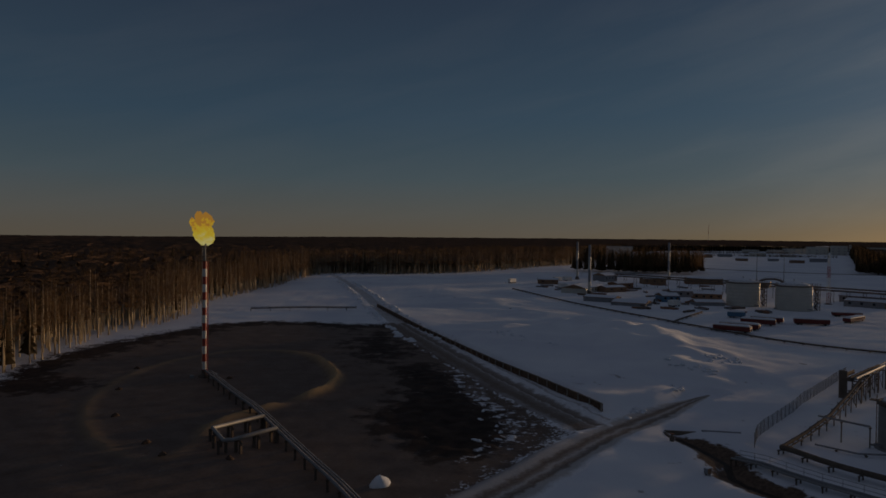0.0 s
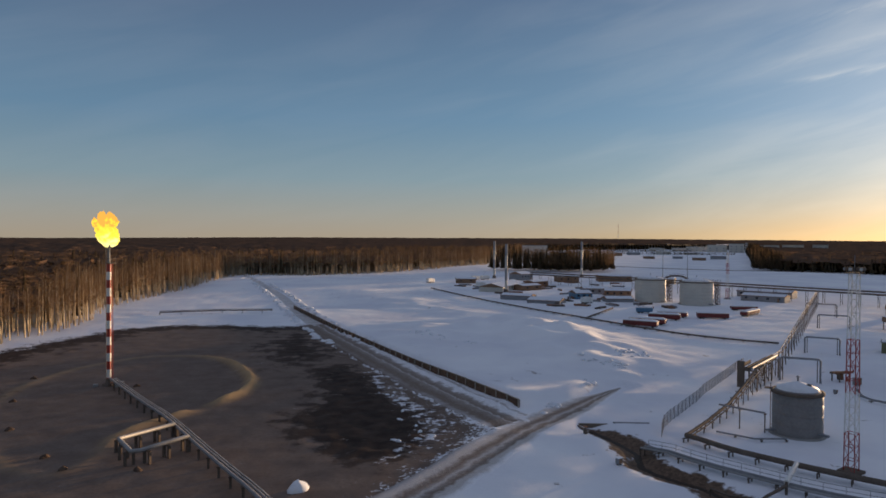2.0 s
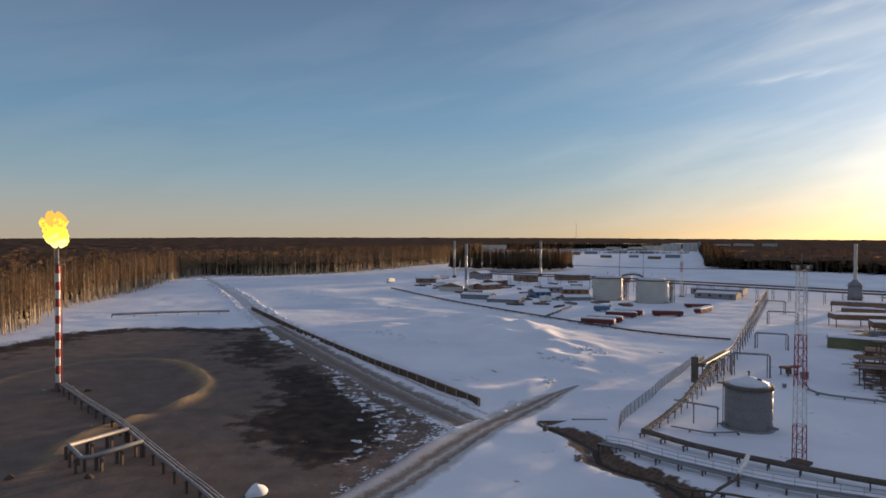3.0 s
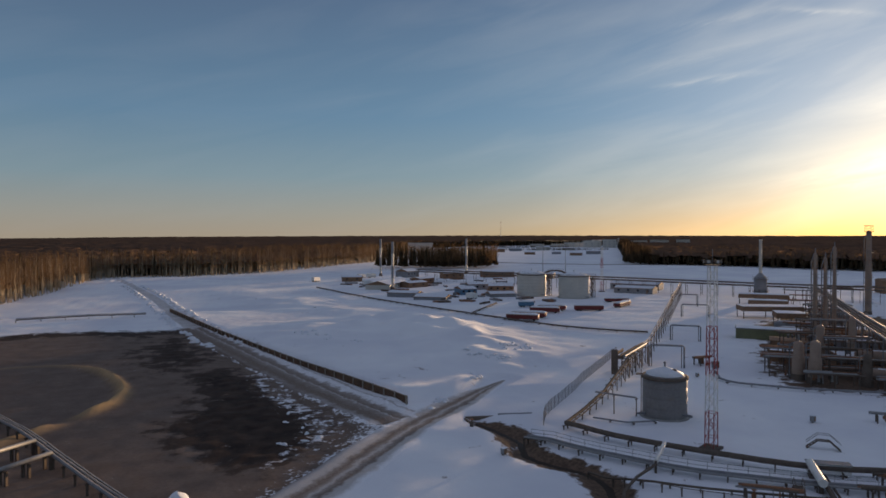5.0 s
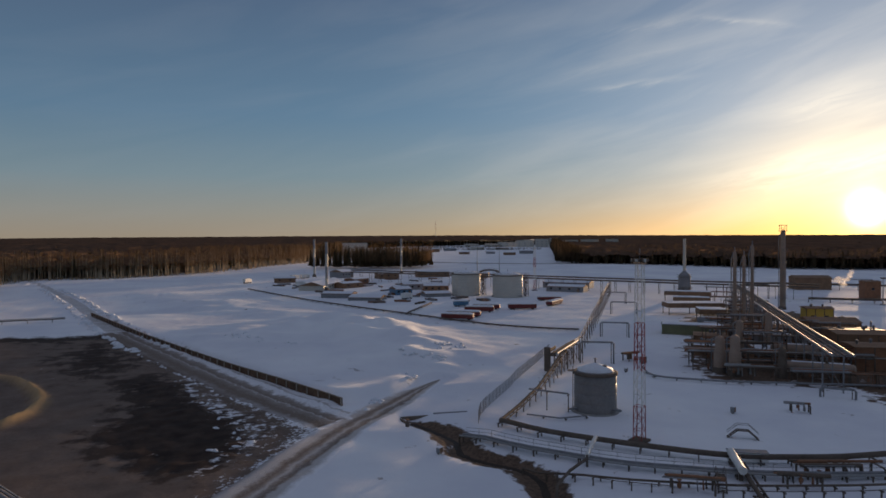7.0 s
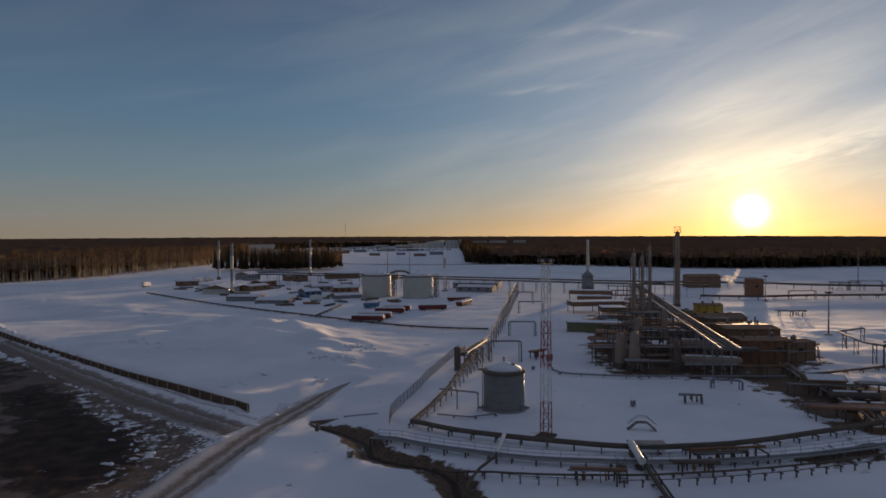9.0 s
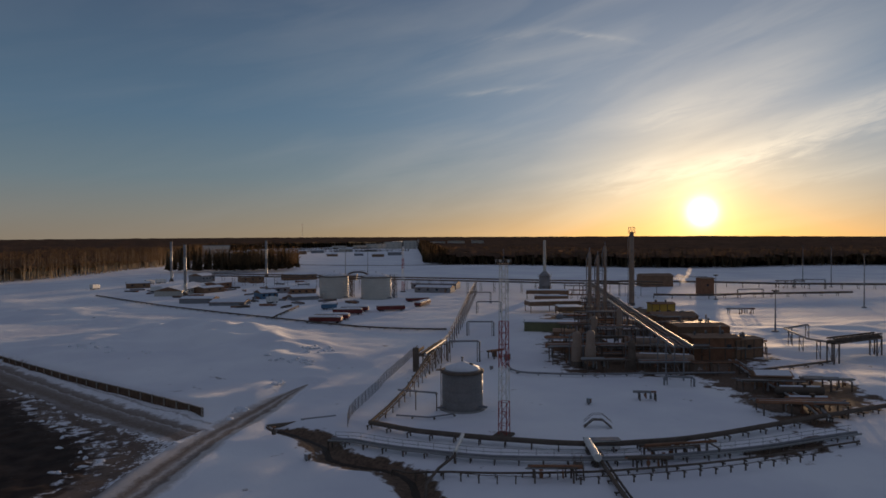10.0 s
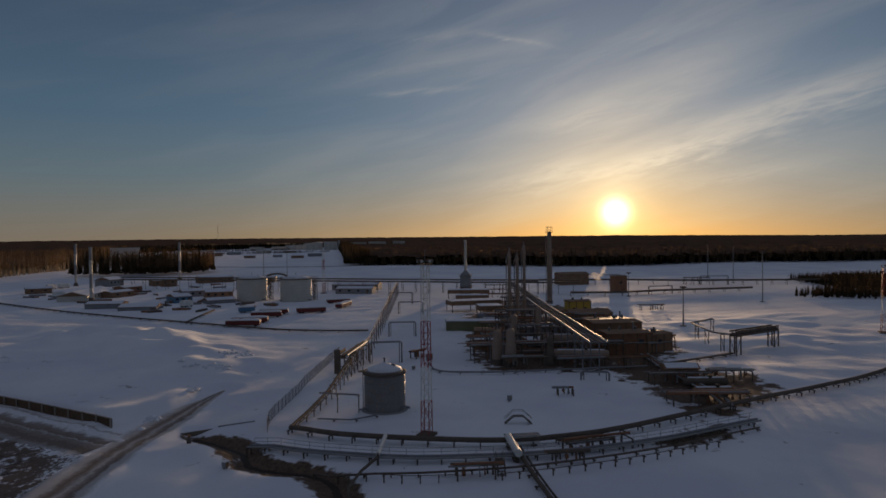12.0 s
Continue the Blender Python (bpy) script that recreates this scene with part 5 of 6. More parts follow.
building("long_store", (198, 334), (212, 318), 10, 2.8, PANEL, "low grey store with a snowy roof", 0.1, windows=4)


def lorry(a, b, paint, label):
    c, n, r = between(a, b)
    t = thing("lorry", c, r, label, "lorry", "parked lorries")
    part("cab", Geo().box((n * 0.36, 0, 1.7), (n * 0.24, 2.4, 2.2), 0, 0.94), paint, t)
    part("windscreen", Geo().box((n * 0.485, 0, 2.1), (0.06, 2.0, 0.8)), GLASS, t)
    part("box_body", Geo().box((-n * 0.13, 0, 1.95), (n * 0.68, 2.4, 2.5)), WHITE, t)
    part("chassis", Geo().box((0, 0, 0.65), (n * 0.95, 1.0, 0.3)), DARKSTEEL, t)
    for x in (-n * 0.32, -n * 0.18, n * 0.34):
        for y in (-0.95, 0.95):
            part("wheel", Geo().tube([(x, y - 0.16, 0.5), (x, y + 0.16, 0.5)], 0.5, 12), RUBBER, t)


for a, b in (((82.6, 503), (89, 508)), ((91, 510), (98, 515)), ((46, 470), (51, 475)), ((74, 430), (80, 433)), ((108, 322), (114, 326))):
    lorry(a, b, WHITE, "white lorry parked in the snowy yard")


def scrap(at, rz, n, label="dark steel sections stacked on the snow"):
    t = thing("material_stack", at, rz, label, "stack", "yard stacks")
    rng = random.Random(int(at[0] * 10))
    for i in range(n):
        part("section", Geo().box((rng.uniform(-1, 1), i * 1.1 - n * 0.55, 0.35), (rng.uniform(5, 9), 0.8, rng.uniform(0.6, 1.2)), rng.uniform(-0.1, 0.1)), rng.choice([DARKSTEEL, RUST, PANEL]), t)


for i, spot in enumerate(((86, 330), (96, 334), (104, 312), (92, 312), (110, 300), (120, 312), (70, 452), (100, 470), (120, 455), (140, 420), (150, 395), (135, 400), (160, 450), (172, 436), (190, 420), (112, 352), (131, 300), (78, 400), (92, 420), (110, 440), (126, 436), (88, 446), (104, 452), (150, 470), (178, 460), (200, 450), (206, 440), (142, 372), (118, 380), (126, 392), (80, 384), (90, 388), (72, 418), (76, 436), (98, 446), (116, 420), (122, 408), (64, 440), (140, 350), (128, 344), (106, 336), (118, 334), (136, 316), (142, 300))):
    scrap(spot, 0.4 + i * 0.9, 2 + i % 4)


# ---- process unit ----
def column(at, h, r, paint, label):
    t = thing("process_column", at, 0.4, label, "column", "process columns")
    part("shell", Geo().lathe([(r, 1.2), (r, h * 0.55), (r * 0.8, h * 0.6), (r * 0.8, h - 0.8), (r * 0.5, h - 0.2), (0.05, h)], 18), paint, t)
    part("skirt", Geo().lathe([(r * 1.25, -0.2), (r * 1.1, 1.3)], 18), DARKSTEEL, t)
    for i in range(1, int(h / 5)):
        z = i * 5.0
        part("platform", Geo().lathe([(r * 0.8, z), (r + 0.55, z), (r + 0.55, z + 0.1), (r * 0.8, z + 0.1)], 14), STEEL, t)
        part("rail", Geo().lathe([(r + 0.55, z + 1.0), (r + 0.55, z + 1.08)], 14, caps=False), STEEL, t)
    g = Geo()
    for y in (-0.25, 0.25):
        g.beam((r + 0.4, y, 0), (r + 0.4, y, h - 1.5), 0.07)
    part("ladder", g, STEEL, t)
    part("downcomer", Geo().tube([(-r * 0.4, r + 0.3, 0.4), (-r * 0.4, r + 0.3, h * 0.9), (-0.1, 0.2, h - 0.3)], 0.2, 8), STEEL, t)
    part("vent", Geo().tube([(0, 0, h - 0.3), (0, 0, h + 1.2)], 0.12, 6), STEEL, t)
    return t


tall_column = column((243, 214), 34.0, 1.25, COLUMN, "tall brown steel column with an open frame on top")
part("head_platform", Geo().lathe([(0.3, 33.4), (1.8, 33.4), (1.8, 33.6), (0.3, 33.6)], 14), DARKSTEEL, tall_column)
for dx, dy in ((-1.1, -1.1), (1.1, -1.1), (1.1, 1.1), (-1.1, 1.1)):
    part("head_post", Geo().beam((dx, dy, 33.5), (dx, dy, 36.0), 0.16), DARKSTEEL, tall_column)
part("head_ring", Geo().lathe([(1.5, 35.9), (1.65, 35.9), (1.65, 36.1), (1.5, 36.1)], 14, caps=False), DARKSTEEL, tall_column)
column((152, 150.5), 27.0, 0.6, COLUMN, "tall slim brown distillation column with platforms")
column((154.5, 149.5), 25.8, 0.58, COLUMN, "tall slim brown column with platforms")
column((168.3, 159.6), 28.6, 0.58, COLUMN, "tall slim brown column with a narrow top")
column((117.8, 121.0), 8.6, 1.35, COLUMN, "short broad brown vessel at the edge of the unit")
column((118.6, 117.2), 9.3, 1.35, COLUMN, "short broad brown vessel beside its twin")
column((133, 130), 10.5, 1.1, COLUMN, "brown column with platforms among the pipes")
column((146, 133), 11.5, 1.0, COLUMN, "brown column with platforms in the process unit")
column((126, 111), 7.0, 1.0, DARKSTEEL, "short dark column in the process unit")


def heater(at):
    t = thing("fired_heater", at, 0.7, "upright dark fired heater with a tall slim stack", "heater")
    part("shell", Geo().lathe([(2.9, 1.0), (3.0, 1.1), (3.0, 10.6), (2.5, 11.6), (1.2, 12.8), (0.85, 13.4)], 20), PANEL, t)
    part("flue_pipe", Geo().lathe([(0.80, 13.2), (0.66, 29.3), (0.80, 29.4), (0.80, 29.8), (0.5, 29.8)], 14), TANKCREAM, t)
    for i in range(6):
        a = 1.047 * i
        part("leg", Geo().box((2.6 * math.cos(a), 2.6 * math.sin(a), 0.5), (0.4, 0.4, 1.6), a), CONCRETE, t)
        part("buckstay", Geo().box((3.05 * math.cos(a), 3.05 * math.sin(a), 3.3), (0.15, 0.3, 4.0), a), DARKSTEEL, t)
    for z, q in ((4.2, 3.9), (10.4, 3.8)):
        part("ring_walkway", Geo().lathe([(2.1, z), (q, z), (q, z + 0.1), (2.1, z + 0.1)], 20), DARKSTEEL, t)
        part("handrail", Geo().lathe([(q, z + 1.0), (q, z + 1.08)], 20, caps=False), DARKSTEEL, t)


heater((244, 274.8))


def canopy(a, b, depth, h, label):
    c, n, r = between(a, b)
    t = thing("canopy_shed", (c[0], c[1]), r, label, "shed", "open sheds")
    part("roof", Geo().box((0, 0, h - 0.4), (n, depth, 1.8), 0, 0.98), DARKPANEL, t)
    part("roof_snow", Geo().box((0, 0, h + 0.56), (n - 0.2, depth - 0.2, 0.16), 0, 0.98), SNOW, t, "snow lying on the roof")
    k = max(3, int(n / 6))
    for i in range(k):
        for y in (-depth / 2 + 0.4, depth / 2 - 0.4):
            x = -n / 2 + 0.5 + (n - 1) * i / (k - 1)
            part("leg", Geo().box((x, y, h / 2 - 0.4), (0.25, 0.25, h)), DARKSTEEL, t)
    part("fan_box", Geo().box((-n * 0.2, 0, h - 1.0), (n * 0.4, depth * 0.7, 0.8)), DARKSTEEL, t)


canopy((185, 219.5), (205.5, 210.5), 9, 4.4, "raised air cooler bank with a snowy top")
canopy((177.8, 193.5), (185.5, 188.5), 9, 4.8, "raised air cooler bank with a snowy top")
canopy((222, 264), (238, 250), 8, 4.6, "raised air cooler bank with a snowy top")
canopy((212, 246), (224, 236), 7, 3.6, "raised air cooler bank with a snowy top")


def vessel(a, b, r, z, paint, label):
    c, n, rz = between(a, b)
    t = thing("pressure_vessel", c, rz, label, "vessel", "pressure vessels")
    prof = [(0.02, -n / 2 - r * 0.5), (r * 0.6, -n / 2 - r * 0.4), (r * 0.92, -n / 2 - r * 0.15), (r, -n / 2), (r, n / 2), (r * 0.92, n / 2 + r * 0.15), (r * 0.6, n / 2 + r * 0.4), (0.02, n / 2 + r * 0.5)]
    g = Geo().lathe(prof, 20)
    g.v = [(zz, y, x + z) for x, y, zz in g.v]
    part("shell", g, paint, t)
    for x in (-n * 0.32, n * 0.32):
        part("saddle", Geo().box((x, 0, (z - r * 0.7) / 2), (0.4, r * 1.7, z - r * 0.7 + 0.5)), DARKSTEEL, t)
    part("manway", Geo().lathe([(0.4, 0), (0.4, 0.5), (0.5, 0.5), (0.5, 0.65)], 12, (n * 0.1, 0, z + r - 0.1)), DARKSTEEL, t)
    part("snow_cap", Geo().tube([(-n * 0.45, 0, z + r - 0.12), (n * 0.45, 0, z + r - 0.12)], 0.3, 8), SNOW, t, "snow lying on the vessel")
    return t


building("green_shed", (146.3, 175.0), (159.7, 162.8), 7, 3.2, OLIVE, "long olive green shed with a snow-dusted roof", 0.03, PANEL, windows=0)
vessel((160, 172), (169, 164), 1.5, 2.2, COLUMN, "brown horizontal vessel with snow on top")
vessel((168, 182), (178, 173), 1.4, 2.4, STEEL, "grey horizontal vessel with snow on top")
vessel((129, 112), (138, 103), 1.2, 2.2, COLUMN, "brown horizontal vessel in the unit")
vessel((140, 126), (150, 117), 1.5, 3.2, COLUMN, "brown horizontal vessel in the unit")
vessel((127.5, 75.5), (134, 70.2), 0.85, 1.5, DARKSTEEL, "brown horizontal vessel on muddy ground")
vessel((123, 71), (129, 66.2), 0.7, 1.1, RUST, "rusty horizontal vessel on muddy ground")
BLOCKS = (  # from, to, depth, height, walls, pitch, snow, windows, flue, words
    ((139.4, 153), (146, 147), 8, 3.0, DARKPANEL, 0.04, False, 2, False, "low brown process block with a flat roof"),
    ((127.9, 140.5), (133.6, 135.5), 8, 2.8, DARKPANEL, 0.04, True, 1, False, "low brown process block with a snowy roof"),
    ((167.5, 163.5), (180, 155.9), 9, 3.4, PANEL, 0.04, True, 3, False, "grey plant house with a snowy roof"),
    ((147.3, 142.8), (158.5, 136.4), 10, 4.2, PANEL, 0.04, True, 3, False, "grey plant house with a broad snowy roof"),
    ((136, 128), (146, 121), 7, 3.2, DARKPANEL, 0.04, True, 2, False, "brown plant house with a snowy roof"),
    ((160, 151), (170, 144), 9, 4.4, DARKPANEL, 0.04, False, 2, False, "brown plant house with a flat roof"),
    ((197, 164), (204, 159.5), 6, 7.2, YELLOW, 0.08, False, 2, False, "yellow panelled plant house in the process unit"),
    ((178, 147), (190, 139.5), 10, 5.6, DARKPANEL, 0.10, False, 3, False, "dark brown panelled plant house"),
    ((168, 131.5), (179, 124.5), 9, 5.4, DARKPANEL, 0.04, False, 2, False, "brown panelled plant house with a flat roof"),
    ((155, 120), (167, 112.6), 11, 6.8, DARKPANEL, 0.04, False, 3, True, "tall dark brown panelled plant house"),
    ((148, 110), (158.5, 103.6), 8, 5.6, RUST, 0.04, False, 2, True, "rust-brown panelled plant house"),
    ((157, 104), (165.5, 102), 7, 5.0, DARKPANEL, 0.04, False, 1, False, "dark brown low panelled plant house"))
for a, b, depth, h, walls, pitch, snow_on, windows, flue, words in BLOCKS:
    blk = building("unit_block", a, b, depth, h, walls, words, pitch, DARKPANEL, windows, True, snow_on, "unit blocks", chim=flue)
    rr = random.Random(int(a[0] * 7))
    n = math.hypot(b[0] - a[0], b[1] - a[1])
    for k in range(3):
        part("roof_vent", Geo().lathe([(0.3, h), (0.3, h + 0.9), (0.5, h + 0.95), (0.1, h + 1.3)], 8, (rr.uniform(-n * 0.4, n * 0.4), rr.uniform(-depth * 0.3, depth * 0.3), 0)), STEEL, blk)
    part("wall_pipe", Geo().tube([(-n / 2, -depth / 2 - 0.4, h * 0.55), (n / 2 + 1, -depth / 2 - 0.4, h * 0.55), (n / 2 + 1, -depth / 2 - 0.4, 0.2)], 0.14, 6), ALU, blk)
    for x in np.linspace(-n / 2, n / 2, 4):
        part("pilaster", Geo().box((float(x), -depth / 2 - 0.06, h / 2 - 0.1), (0.2, 0.12, h - 0.2)), DARKSTEEL, blk)
building("brown_tower_house", (313.4, 228.2), (319.5, 224.6), 7, 9.0, RUST, "tall brown plant house across the snow", 0.06, snow=False, windows=1)
building("far_shed", (333.7, 285), (350, 275), 12, 7.0, DARKPANEL, "long dark shed across the snow", 0.1, snow=False, windows=0, group="far sheds")
building("pump_house", (132.5, 83), (138, 78.4), 4, 2.3, DARKPANEL, "small dark pump house with a snowy roof", 0.2, windows=1)


def pipework(at, size, rz, n, label, seed):
    """A module of stacked pipes on a steel frame."""
    t = thing("pipe_module", at, rz, label, "pipework", "pipe modules")
    rng = random.Random(seed)
    sx, sy, sz = size
    levels = max(1, int(sz / 2.2))
    for x in np.linspace(-sx / 2, sx / 2, max(2, int(sx / 4) + 1)):
        g = Geo()
        for y in (-sy / 2, sy / 2):
            g.box((x, y, sz / 2 - 0.2), (0.22, 0.22, sz + 0.2))
        for k in range(levels):
            g.box((x, 0, (k + 1) * sz / levels - 0.1), (0.18, sy, 0.18))
        part("frame", g, DARKSTEEL, t)
    for i in range(n):
        k = rng.randrange(levels)
        z = (k + 1) * sz / levels + 0.2
        y = rng.uniform(-sy / 2 + 0.3, sy / 2 - 0.3)
        r = rng.choice([0.1, 0.14, 0.2, 0.28])
        m = rng.choice([STEEL, DARKSTEEL, RUST, ALU, DARKSTEEL, RUST])
        x0, x1 = -sx / 2 - rng.uniform(0, 1.5), sx / 2 + rng.uniform(0, 1.5)
        if rng.random() < 0.5:
            xm = rng.uniform(x0 * 0.5, x1 * 0.5)
            part("pipe", Geo().tube([(x0, y, z), (xm, y, z), (xm + 0.1, y, max(0.3, z - 2))], r, 7), m, t)
        else:
            part("pipe", Geo().tube([(x0, y, z), (x1, y, z)], r, 7), m, t)
    for i in range(max(1, n // 4)):
        part("valve", Geo().lathe([(0.25, 0), (0.3, 0.5), (0.1, 0.6), (0.1, 1.0), (0.3, 1.0), (0.3, 1.06)], 8, (rng.uniform(-sx / 2, sx / 2), rng.uniform(-sy / 2, sy / 2), sz * rng.choice([0.0, 0.5]))), RUST, t)
    return t


MODULES = (((121, 125), (12, 6, 4.2), -0.58, 16), ((132, 117), (15, 6, 4.4), -0.58, 18), ((140, 141), (12, 5, 6.5), -0.58, 14), ((142, 109), (12, 5, 4.2), -0.58, 14), ((153, 143), (12, 5, 9.0), -0.58, 18), ((164, 135), (10, 5, 6.0), -0.58, 12),
           ((160, 156), (12, 6, 7.5), -0.58, 14), ((187, 174), (16, 6, 4.4), -0.58, 14), ((119, 113), (9, 4, 2.6), -0.58, 8), ((131, 79), (12, 4, 2.2), -0.7, 10), ((119, 66), (14, 4, 2.0), -0.7, 10), ((104.8, 88.4), (3, 1.5, 1.4), -0.7, 4),
           ((141, 73), (8, 4, 2.2), -0.7, 8), ((262, 268), (14, 5, 5.0), -0.75, 10), ((230, 236), (14, 5, 4.0), -0.75, 10), ((108.4, 141.6), (3, 2, 1.8), 0.2, 5), ((395, 226), (14, 5, 4.0), -0.8, 8), ((82, 63), (10, 3, 1.5), -0.4, 8), ((60, 66), (5, 2, 1.6), -0.6, 6), ((74, 62), (4, 2, 1.5), -0.6, 5),
           ((136, 125), (9, 4, 7.5), -0.58, 14), ((148, 113), (9, 4, 5.0), -0.58, 12), ((129, 104), (10, 4, 2.6), -0.58, 10), ((206, 196), (14, 5, 5.0), -0.58, 12), ((222, 214), (16, 5, 4.4), -0.58, 12), ((168, 108), (8, 4, 3.0), -0.58, 8), ((252, 165), (9, 3, 2.0), -0.75, 8), ((126, 133), (9, 5, 4.6), -0.58, 12), ((158, 128), (10, 4, 7.0), -0.58, 14), ((174, 150), (11, 5, 6.0), -0.58, 12), ((150, 128), (10, 4, 5.4), -0.58, 12), ((182, 168), (12, 5, 5.0), -0.58, 12), ((196, 182), (12, 5, 5.4), -0.58, 12), ((213, 205), (12, 5, 5.0), -0.58, 10), ((176, 137), (9, 4, 6.5), -0.58, 10), ((138, 97), (10, 4, 2.4), -0.58, 8), ((170, 172), (10, 4, 4.0), -0.58, 10))
for k, (at, size, rz, n) in enumerate(MODULES):
    pipework(at, size, rz, n, "steel frame crowded with dark and rusty pipes", k + 3)


def control_box(at, size, label="small dark control cabinet on the snow"):
    t = thing("control_cabinet", at, 0.5, label, "cabinet", "cabinets")
    part("body", Geo().box((0, 0, size[2] / 2 + 0.2), size), PANEL, t)
    part("roof", Geo().box((0, 0, size[2] + 0.24), (size[0] + 0.2, size[1] + 0.2, 0.08)), SNOW, t, "snowy lid")
    part("door", Geo().box((0, -size[1] / 2 - 0.02, size[2] / 2 + 0.2), (size[0] * 0.8, 0.04, size[2] * 0.85)), DARKPANEL, t)
    for x in (-size[0] * 0.4, size[0] * 0.4):
        part("leg", Geo().box((x, 0, 0.05), (0.1, 0.3, 0.4)), DARKSTEEL, t)


control_box((93.2, 92.5), (0.9, 0.7, 1.0))
control_box((108.4, 136.5), (1.6, 1.2, 1.6))
control_box((36.5, 92), (0.8, 0.6, 0.8))
control_box((98, 129.5), (0.7, 0.6, 0.7))


# ---- boulders and snow heaps ----
def lump(at, size, material, name, label, category, group, seed):
    rng = random.Random(seed)
    g, n, rows = Geo(), 16, 7
    verts = []
    ph = [rng.uniform(0, 6.28) for _ in range(4)]
    for i in range(rows + 1):
        s = i / rows
        for j in range(n):
            a = 6.283 * j / n
            q = math.cos(1.5 * s) ** 0.7 if s < 1 else 0.1
            q *= 1 + 0.16 * math.sin(2 * a + ph[0] + s) + 0.10 * math.sin(3 * a + ph[1] + 2 * s) + rng.uniform(-0.05, 0.05)
            verts.append((size[0] * q * math.cos(a), size[1] * q * math.sin(a), size[2] * (s + 0.10 * s * math.sin(a + ph[2]) + rng.uniform(-0.025, 0.025)) - 0.15 * size[2]))
    g.add(verts, [(i * n + j, i * n + (j + 1) % n, (i + 1) * n + (j + 1) % n, (i + 1) * n + j) for i in range(rows) for j in range(n)], True)
    g.add([verts[rows * n + j] for j in range(n)], [tuple(range(n))])
    ob = part(name, g, material)
    ob.location = (at[0], at[1], ground_z(*at))
    ob.rotation_euler = (0, 0, rng.uniform(0, 6))
    return tagged(ob, label, category, group)


lump((-7.6, 86.6), (1.45, 1.1, 1.5), SNOW, "snow_mound", "lone heap of white snow on bare earth", "snow heap", "snow heaps", 1)
rng = random.Random(9)
for i in range(12):
    x, y = 11 - 8 * i / 12 + rng.gauss(0, 2.0), 106 + 40 * (i / 12) ** 2 + rng.gauss(0, 4)
    lump((x, y), (rng.uniform(0.3, 0.8), rng.uniform(0.3, 0.8), rng.uniform(0.25, 0.5)), SNOW, "snow_mound", "small heap of dirty snow on dark earth", "snow heap", "snow heaps", i + 20)
for i, (x, y) in enumerate(((68, 170), (71, 169), (73, 167), (60, 157), (62, 155), (19, 207), (17, 210), (21, 204), (24, 196), (30, 190), (66, 166), (57, 160), (36, 124), (48, 139))):
    for k in range(5):
        lump((x + rng.gauss(0, 1.6), y + rng.gauss(0, 2.2)), (rng.uniform(0.4, 1.0), rng.uniform(0.4, 0.9), rng.uniform(0.25, 0.55)), SNOW, "snow_mound", "broken lumps of snow on the field", "snow heap", "snow lumps", i * 5 + k + 90)
for i, p in enumerate([q for q in curve_through(ROAD_1, 7) if 205 < q[1] < 470]):
    for side in (-5.2, 4.9):
        if rng.random() < 0.6:
            lump((p[0] + side + rng.gauss(0, 0.6), p[1] + rng.gauss(0, 2.0)), (rng.uniform(0.6, 1.5), rng.uniform(0.6, 1.6), rng.uniform(0.5, 1.0)), SNOW, "snow_mound", "ploughed heap of snow along the site road", "snow heap", "ploughed heaps", i * 2 + 400)
for i, (x, y) in enumerate(((-66, 138), (-45, 103), (-40, 97), (-47, 150), (-72, 160), (-30, 96), (-57, 118))):
    lump((x, y), (0.7, 0.6, 0.6), SOIL, "boulder", "dark clod lying on the earth pad", "boulder", "clods", i + 300)


# ---- steam ----
def steam_material():
    m = bpy.data.materials.new("thin_white_steam")
    m.use_nodes = True
    n, l = m.node_tree.nodes, m.node_tree.links
    n.clear()
    geo = n.new("ShaderNodeNewGeometry")
    noise_node = n.new("ShaderNodeTexNoise")
    noise_node.inputs["Scale"].default_value, noise_node.inputs["Detail"].default_value = 0.6, 5.0
    l.new(geo.outputs["Position"], noise_node.inputs["Vector"])
    rng_node = n.new("ShaderNodeMapRange")
    rng_node.inputs[1].default_value, rng_node.inputs[2].default_value, rng_node.inputs[4].default_value = 0.42, 0.75, 0.5
    l.new(noise_node.outputs["Fac"], rng_node.inputs[0])
    mix, clear, white = n.new("ShaderNodeMixShader"), n.new("ShaderNodeBsdfTransparent"), n.new("ShaderNodeBsdfTranslucent")
    white.inputs["Color"].default_value = (0.85, 0.83, 0.8, 1)
    l.new(rng_node.outputs[0], mix.inputs[0])
    l.new(clear.outputs[0], mix.inputs[1])
    l.new(white.outputs[0], mix.inputs[2])
    l.new(mix.outputs[0], n.new("ShaderNodeOutputMaterial").inputs["Surface"])
    return m


STEAM = steam_material()
plume = thing("steam_plume", (309, 236, 0), 0, "thin white steam drifting from the plant house", "steam")
for k, (x, y, z, q) in enumerate(((0, 0, 6.5, 1.6), (-0.8, 0.4, 8.2, 2.0), (-2.6, 0.8, 9.4, 2.1), (0.8, -0.4, 9.8, 1.9), (2.4, -1.2, 11.6, 1.7), (-4.6, 1.4, 9.0, 1.5), (3.2, -1.6, 13.4, 1.3))):
    rr = random.Random(k)
    rows = [(q * math.sin(math.pi * i / 8) * rr.uniform(0.8, 1.15) + 0.02, -q * math.cos(math.pi * i / 8) * 0.85) for i in range(9)]
    part("puff", Geo().lathe(rows, 12, (x, y, z), caps=False), STEAM, plume)


